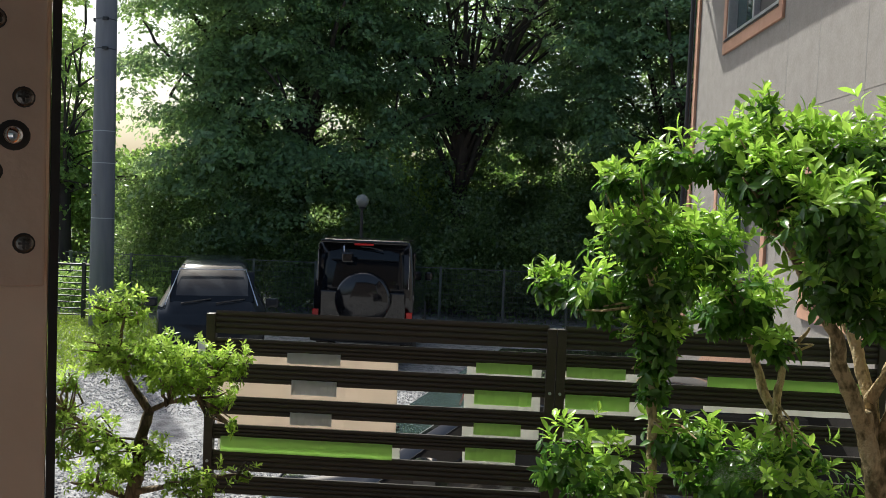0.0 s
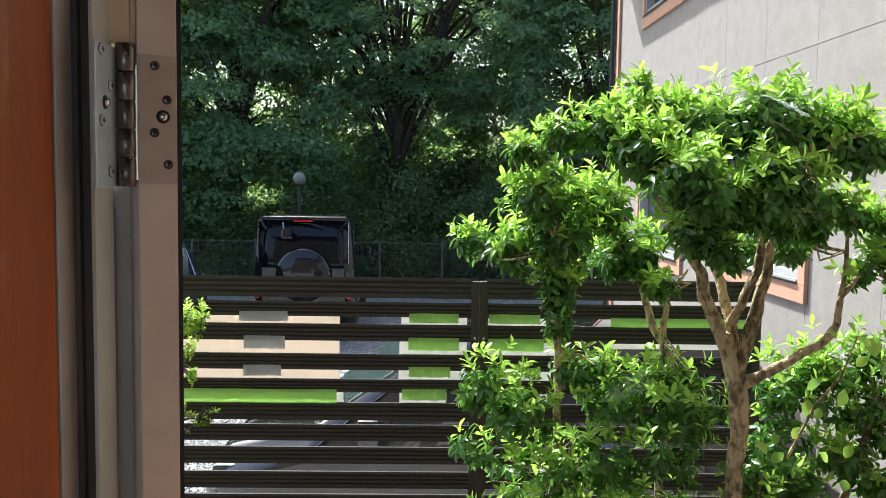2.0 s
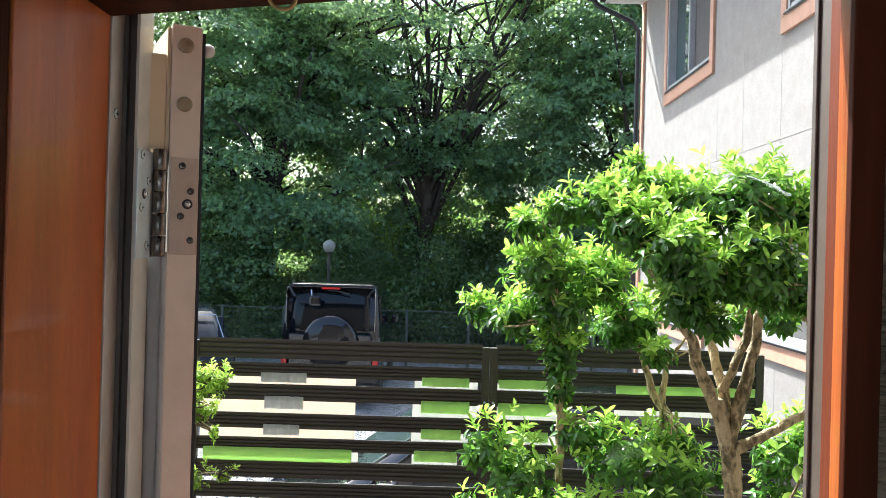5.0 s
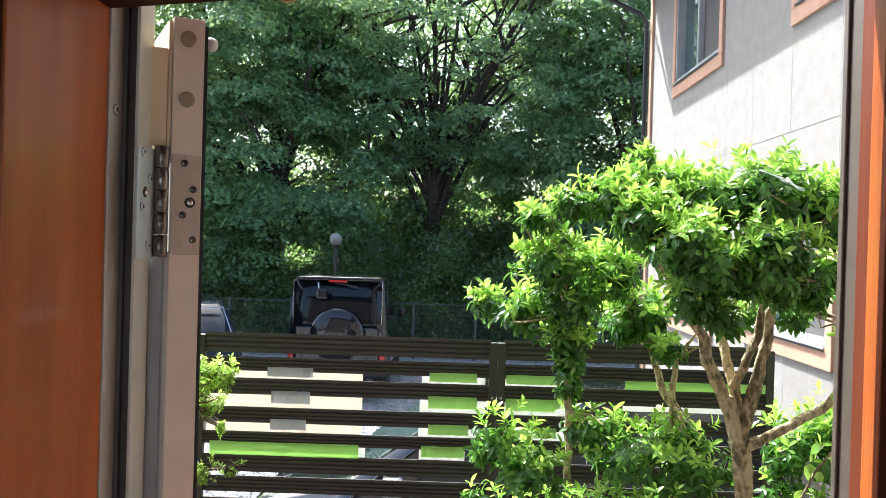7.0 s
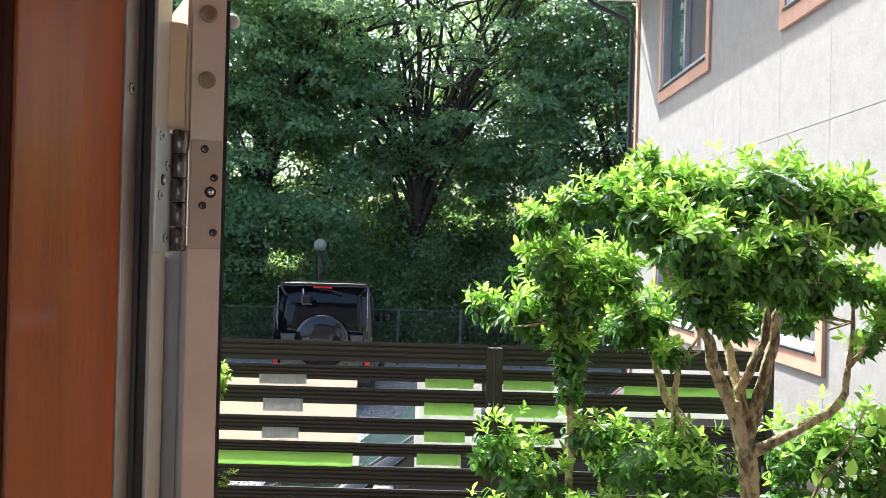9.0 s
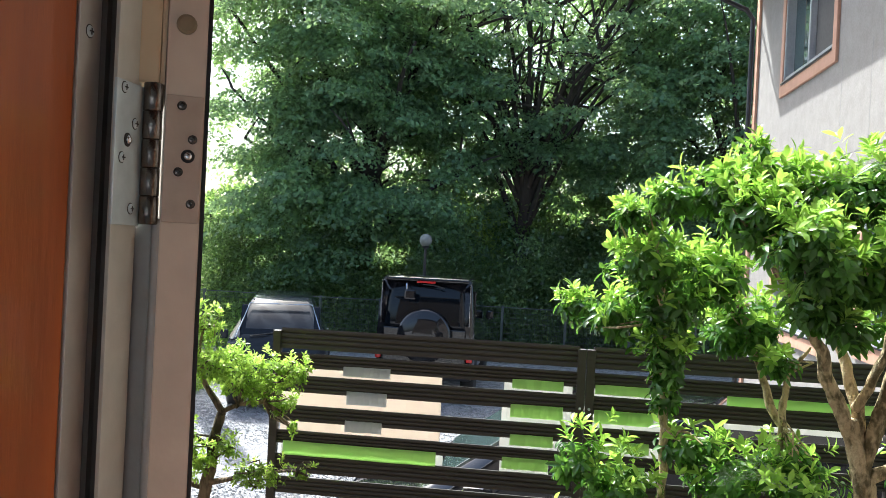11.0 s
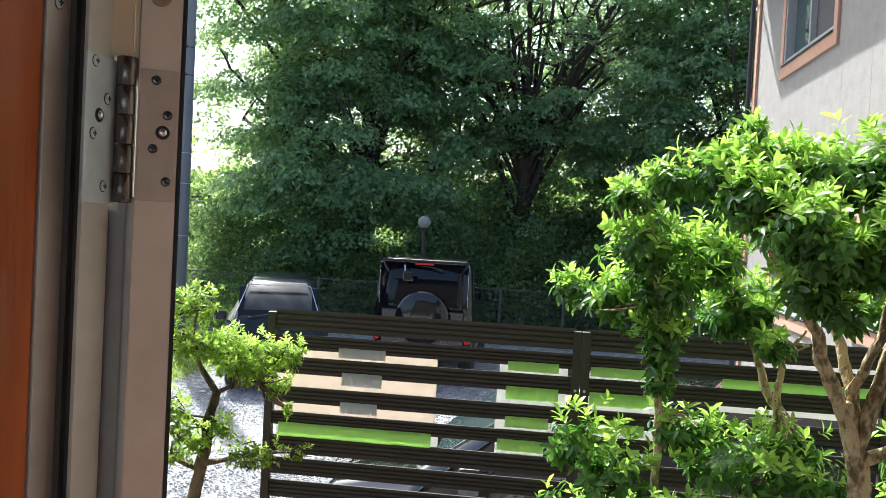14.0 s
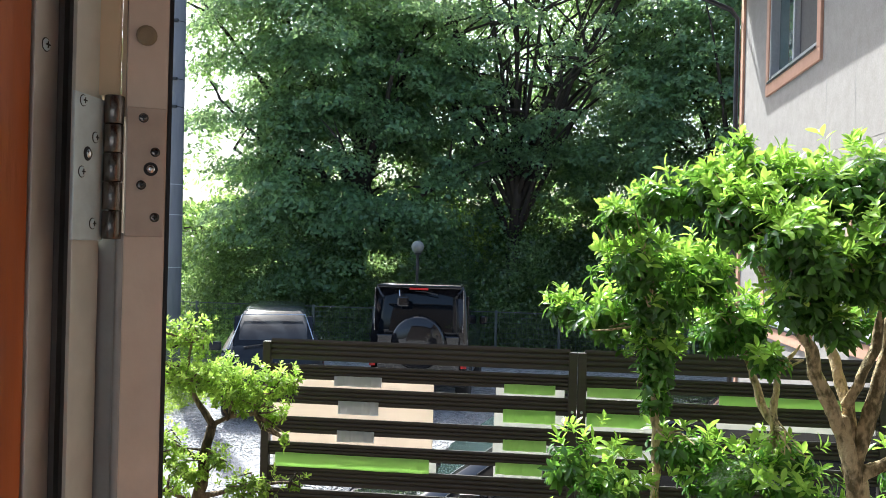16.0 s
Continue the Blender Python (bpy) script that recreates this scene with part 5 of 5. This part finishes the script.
for s in (-1, 1):
    part("tail_light", boxes((s * 0.69 - 0.045, s * 0.69 + 0.045, -0.03, 0.02, 0.62, 0.82), bevel=0.012), RED_LENS, van)
    part("side_window", boxes((s * 0.715 - 0.02, s * 0.715 + 0.02, 0.25, 1.7, 1.16, 1.68), bevel=0.01), DARK_GLASS, van)
    part("side_mirror", boxes((s * 0.83 - 0.06, s * 0.83 + 0.06, 2.0, 2.1, 1.12, 1.27), bevel=0.03), VAN_PAINT, van)
    for y in (0.65, 2.85):
        wheel(van, s * 0.64, y, 0.34, 0.2, s)
    part("pillar_trim", boxes((s * 0.668 - 0.003, s * 0.668 + 0.003, -0.004, 0.06, 1.15, 1.80), bevel=0.004), CHROME, van, "bright edge strip")
bm = bmesh.new()
lathe(bm, [(0.10, 0), (0.37, 0.0), (0.40, 0.04), (0.40, 0.16), (0.36, 0.20), (0.14, 0.215)], pose(0.02, -0.03, 1.0, 90, 0, 0), 36)
part("spare_wheel", bm, VAN_PAINT, van, "spare wheel in a glossy black cover", True)
bm = bmesh.new()
box(bm, -0.30, -0.13, -0.20, -0.13, 1.53, 1.68, 0.025)
part("rear_mirror", bm, VAN_PAINT, van, "small rear view mirror on an arm")
bm = bmesh.new()
tube(bm, [(-0.28, -0.02, 1.78), (-0.28, -0.12, 1.76), (-0.27, -0.15, 1.68)], [0.012] * 3, 8)
part("mirror_arm", bm, CHROME, van)
bm = bmesh.new()
tube(bm, [(0.28, -0.05, 1.71), (0.10, -0.05, 1.75), (-0.05, -0.05, 1.755)], [0.012, 0.009, 0.006], 6)
part("wiper", bm, RUBBER, van)

# small grey hatchback
hatch = thing("hatchback_car", "small grey hatchback parked beside the off-road car", "car", (-3.50, 10.8, 0), 17)
bm = bmesh.new()
loft(bm, [body_section(-0.12, 0.64, 0.66, 0.56, 0.32, 0.86, 0.94, 0.05), body_section(0.0, 0.70, 0.71, 0.58, 0.28, 0.98, 1.05, 0.05), body_section(0.30, 0.71, 0.72, 0.46, 0.26, 1.02, 1.55, 0.06),
          body_section(2.6, 0.71, 0.72, 0.47, 0.26, 1.0, 1.56, 0.06), body_section(2.9, 0.68, 0.69, 0.44, 0.28, 1.0, 1.40, 0.05)])
part("body", bm, CAR_PAINT, hatch, "glossy dark grey body", True)
bm = bmesh.new()
tilt = pose(0, 0.03, 1.05, -33, 0, 0)
box(bm, -0.55, 0.55, -0.03, 0.0, 0.02, 0.52, 0.02, tilt)
part("windscreen", bm, DARK_GLASS, hatch, "dark windscreen with sky glare")
bm = bmesh.new()
tube(bm, [(-0.60, -0.02, 1.04), (-0.44, 0.25, 1.52), (0.44, 0.25, 1.52), (0.60, -0.02, 1.04)], [0.010] * 4, 8)
part("window_bar", bm, CHROME, hatch, "bright windscreen surround")
for x in (-0.40, 0.05):
    bm = bmesh.new()
    tube(bm, [(x, -0.02, 1.07), (x + 0.38, 0.02, 1.13)], [0.014, 0.008], 6)
    part("wiper", bm, RUBBER, hatch)
part("room_mirror", boxes((-0.09, 0.09, 0.28, 0.31, 1.40, 1.46), bevel=0.01), RUBBER, hatch)
for s in (-1, 1):
    part("headlight", boxes((s * 0.52 - 0.11, s * 0.52 + 0.11, -0.10, 0.05, 0.66, 0.84), bevel=0.04), PALE_GLASS, hatch)
    part("side_mirror", boxes((s * 0.80 - 0.085, s * 0.80 + 0.085, 0.15, 0.24, 1.00, 1.13), bevel=0.03), CAR_PAINT, hatch)
    for y in (0.45, 2.6):
        wheel(hatch, s * 0.62, y, 0.29, 0.17, s)
part("bumper", boxes((-0.70, 0.70, -0.16, 0.05, 0.30, 0.56), bevel=0.05), CAR_PAINT, hatch)
part("number_plate", boxes((-0.165, 0.165, -0.175, -0.162, 0.40, 0.565), bevel=0.004), WHITE_BOARD, hatch, "blank pale number plate")

hatch.scale = (0.97, 1.0, 0.94)

# low black car along the fence, its bonnet to the west
sedan = thing("black_sedan", "glossy black car parked along the slatted fence", "car", (-1.15, 4.95, 0), -90)
bm = bmesh.new()
loft(bm, [body_section(0.0, 0.62, 0.64, 0.50, 0.25, 0.66, 0.80, 0.05), body_section(0.12, 0.70, 0.71, 0.58, 0.22, 0.76, 0.88, 0.05), body_section(0.55, 0.73, 0.74, 0.61, 0.22, 0.88, 0.98, 0.05), body_section(0.62, 0.73, 0.74, 0.60, 0.22, 0.90, 1.01, 0.05),
          body_section(1.30, 0.74, 0.75, 0.54, 0.22, 0.94, 1.50, 0.06), body_section(3.0, 0.74, 0.74, 0.54, 0.22, 0.95, 1.53, 0.06), body_section(3.4, 0.70, 0.70, 0.50, 0.28, 0.95, 1.10, 0.06)])
part("body", bm, GLOSS_BLACK, sedan, "glossy black body", True)
bm = bmesh.new()
box(bm, -0.54, 0.54, -0.012, 0.012, 0.05, 0.79, 0.008, pose(0, 0.62, 1.005, -54.5, 0, 0))
part("windscreen", bm, SCREEN_GLASS, sedan, "windscreen with sky glare put into its grey-green")
for s in (-1, 1):
    bm = bmesh.new()
    extrude_outline(bm, [(0.95, 1.0), (1.42, 1.40), (2.9, 1.43), (3.15, 1.0)], "x", s * 0.66 - 0.03, s * 0.66 + 0.03, 0.008)
    part("side_window", bm, DARK_GLASS, sedan)
    part("side_mirror", boxes((s * 0.82 - 0.09, s * 0.82 + 0.09, 0.85, 0.97, 0.98, 1.13), bevel=0.03), GLOSS_BLACK, sedan)
    part("headlight", boxes((s * 0.55 - 0.10, s * 0.55 + 0.10, 0.03, 0.18, 0.66, 0.80), bevel=0.03), PALE_GLASS, sedan)
    for y in (0.55, 2.8):
        wheel(sedan, s * 0.66, y, 0.30, 0.18, s)
for x in (-0.25, 0.2):
    bm = bmesh.new()
    tube(bm, [(x, 0.60, 1.03), (x + 0.35, 0.70, 1.10)], [0.010, 0.007], 6)
    part("wiper", bm, RUBBER, sedan)

# ---- grass and gravel ----
n = 22000
xy = np.stack([RNG.uniform(-11, -4.9, n), RNG.uniform(9.0, 15.5, n)], 1)
keep = xy[:, 1] > 9.3 + 0.9 * (xy[:, 0] + 7.0) * 0.6 + 0.5 * np.sin(xy[:, 0] * 2)
xy = xy[keep]
pos = np.concatenate([xy, np.full((len(xy), 1), 0.07)], 1)
v, q = simple_leaves(pos, 0.17, -0.1, 0.10)
tagged(fast_mesh("grass", v, q, GRASS, None, "", "stuff"), "bright green grass beside the gravel", "grass")

# loose stones on the gravel where it shows best
n = 42000
sx = RNG.uniform(-5.2, 0.6, n)
sy = 4.0 + 8.0 * RNG.random(n) ** 1.3
base = np.array([[1, 0, 0], [0, 1, 0], [-1, 0, 0], [0, -1, 0], [0, 0, 0.7], [0, 0, -0.4]], float)
tri = np.array([[0, 1, 4], [1, 2, 4], [2, 3, 4], [3, 0, 4], [1, 0, 5], [2, 1, 5], [3, 2, 5], [0, 3, 5]])
sz = RNG.uniform(0.007, 0.018, n)
v = base[None] * sz[:, None, None] * RNG.uniform(0.6, 1.3, (n, 6, 1))
ang = RNG.uniform(0, 6.28, n)
ca, sa = np.cos(ang)[:, None], np.sin(ang)[:, None]
v = np.stack([v[..., 0] * ca - v[..., 1] * sa, v[..., 0] * sa + v[..., 1] * ca, v[..., 2]], 2)
v += np.stack([sx, sy, np.full(n, 0.008)], 1)[:, None, :]
f = (tri[None] + (np.arange(n) * 6)[:, None, None]).reshape(-1, 3)
tagged(fast_mesh("gravel_stones", v.reshape(-1, 3), f, STONE, None, "", "stuff"), "loose grey gravel stones on the parking ground", "gravel")
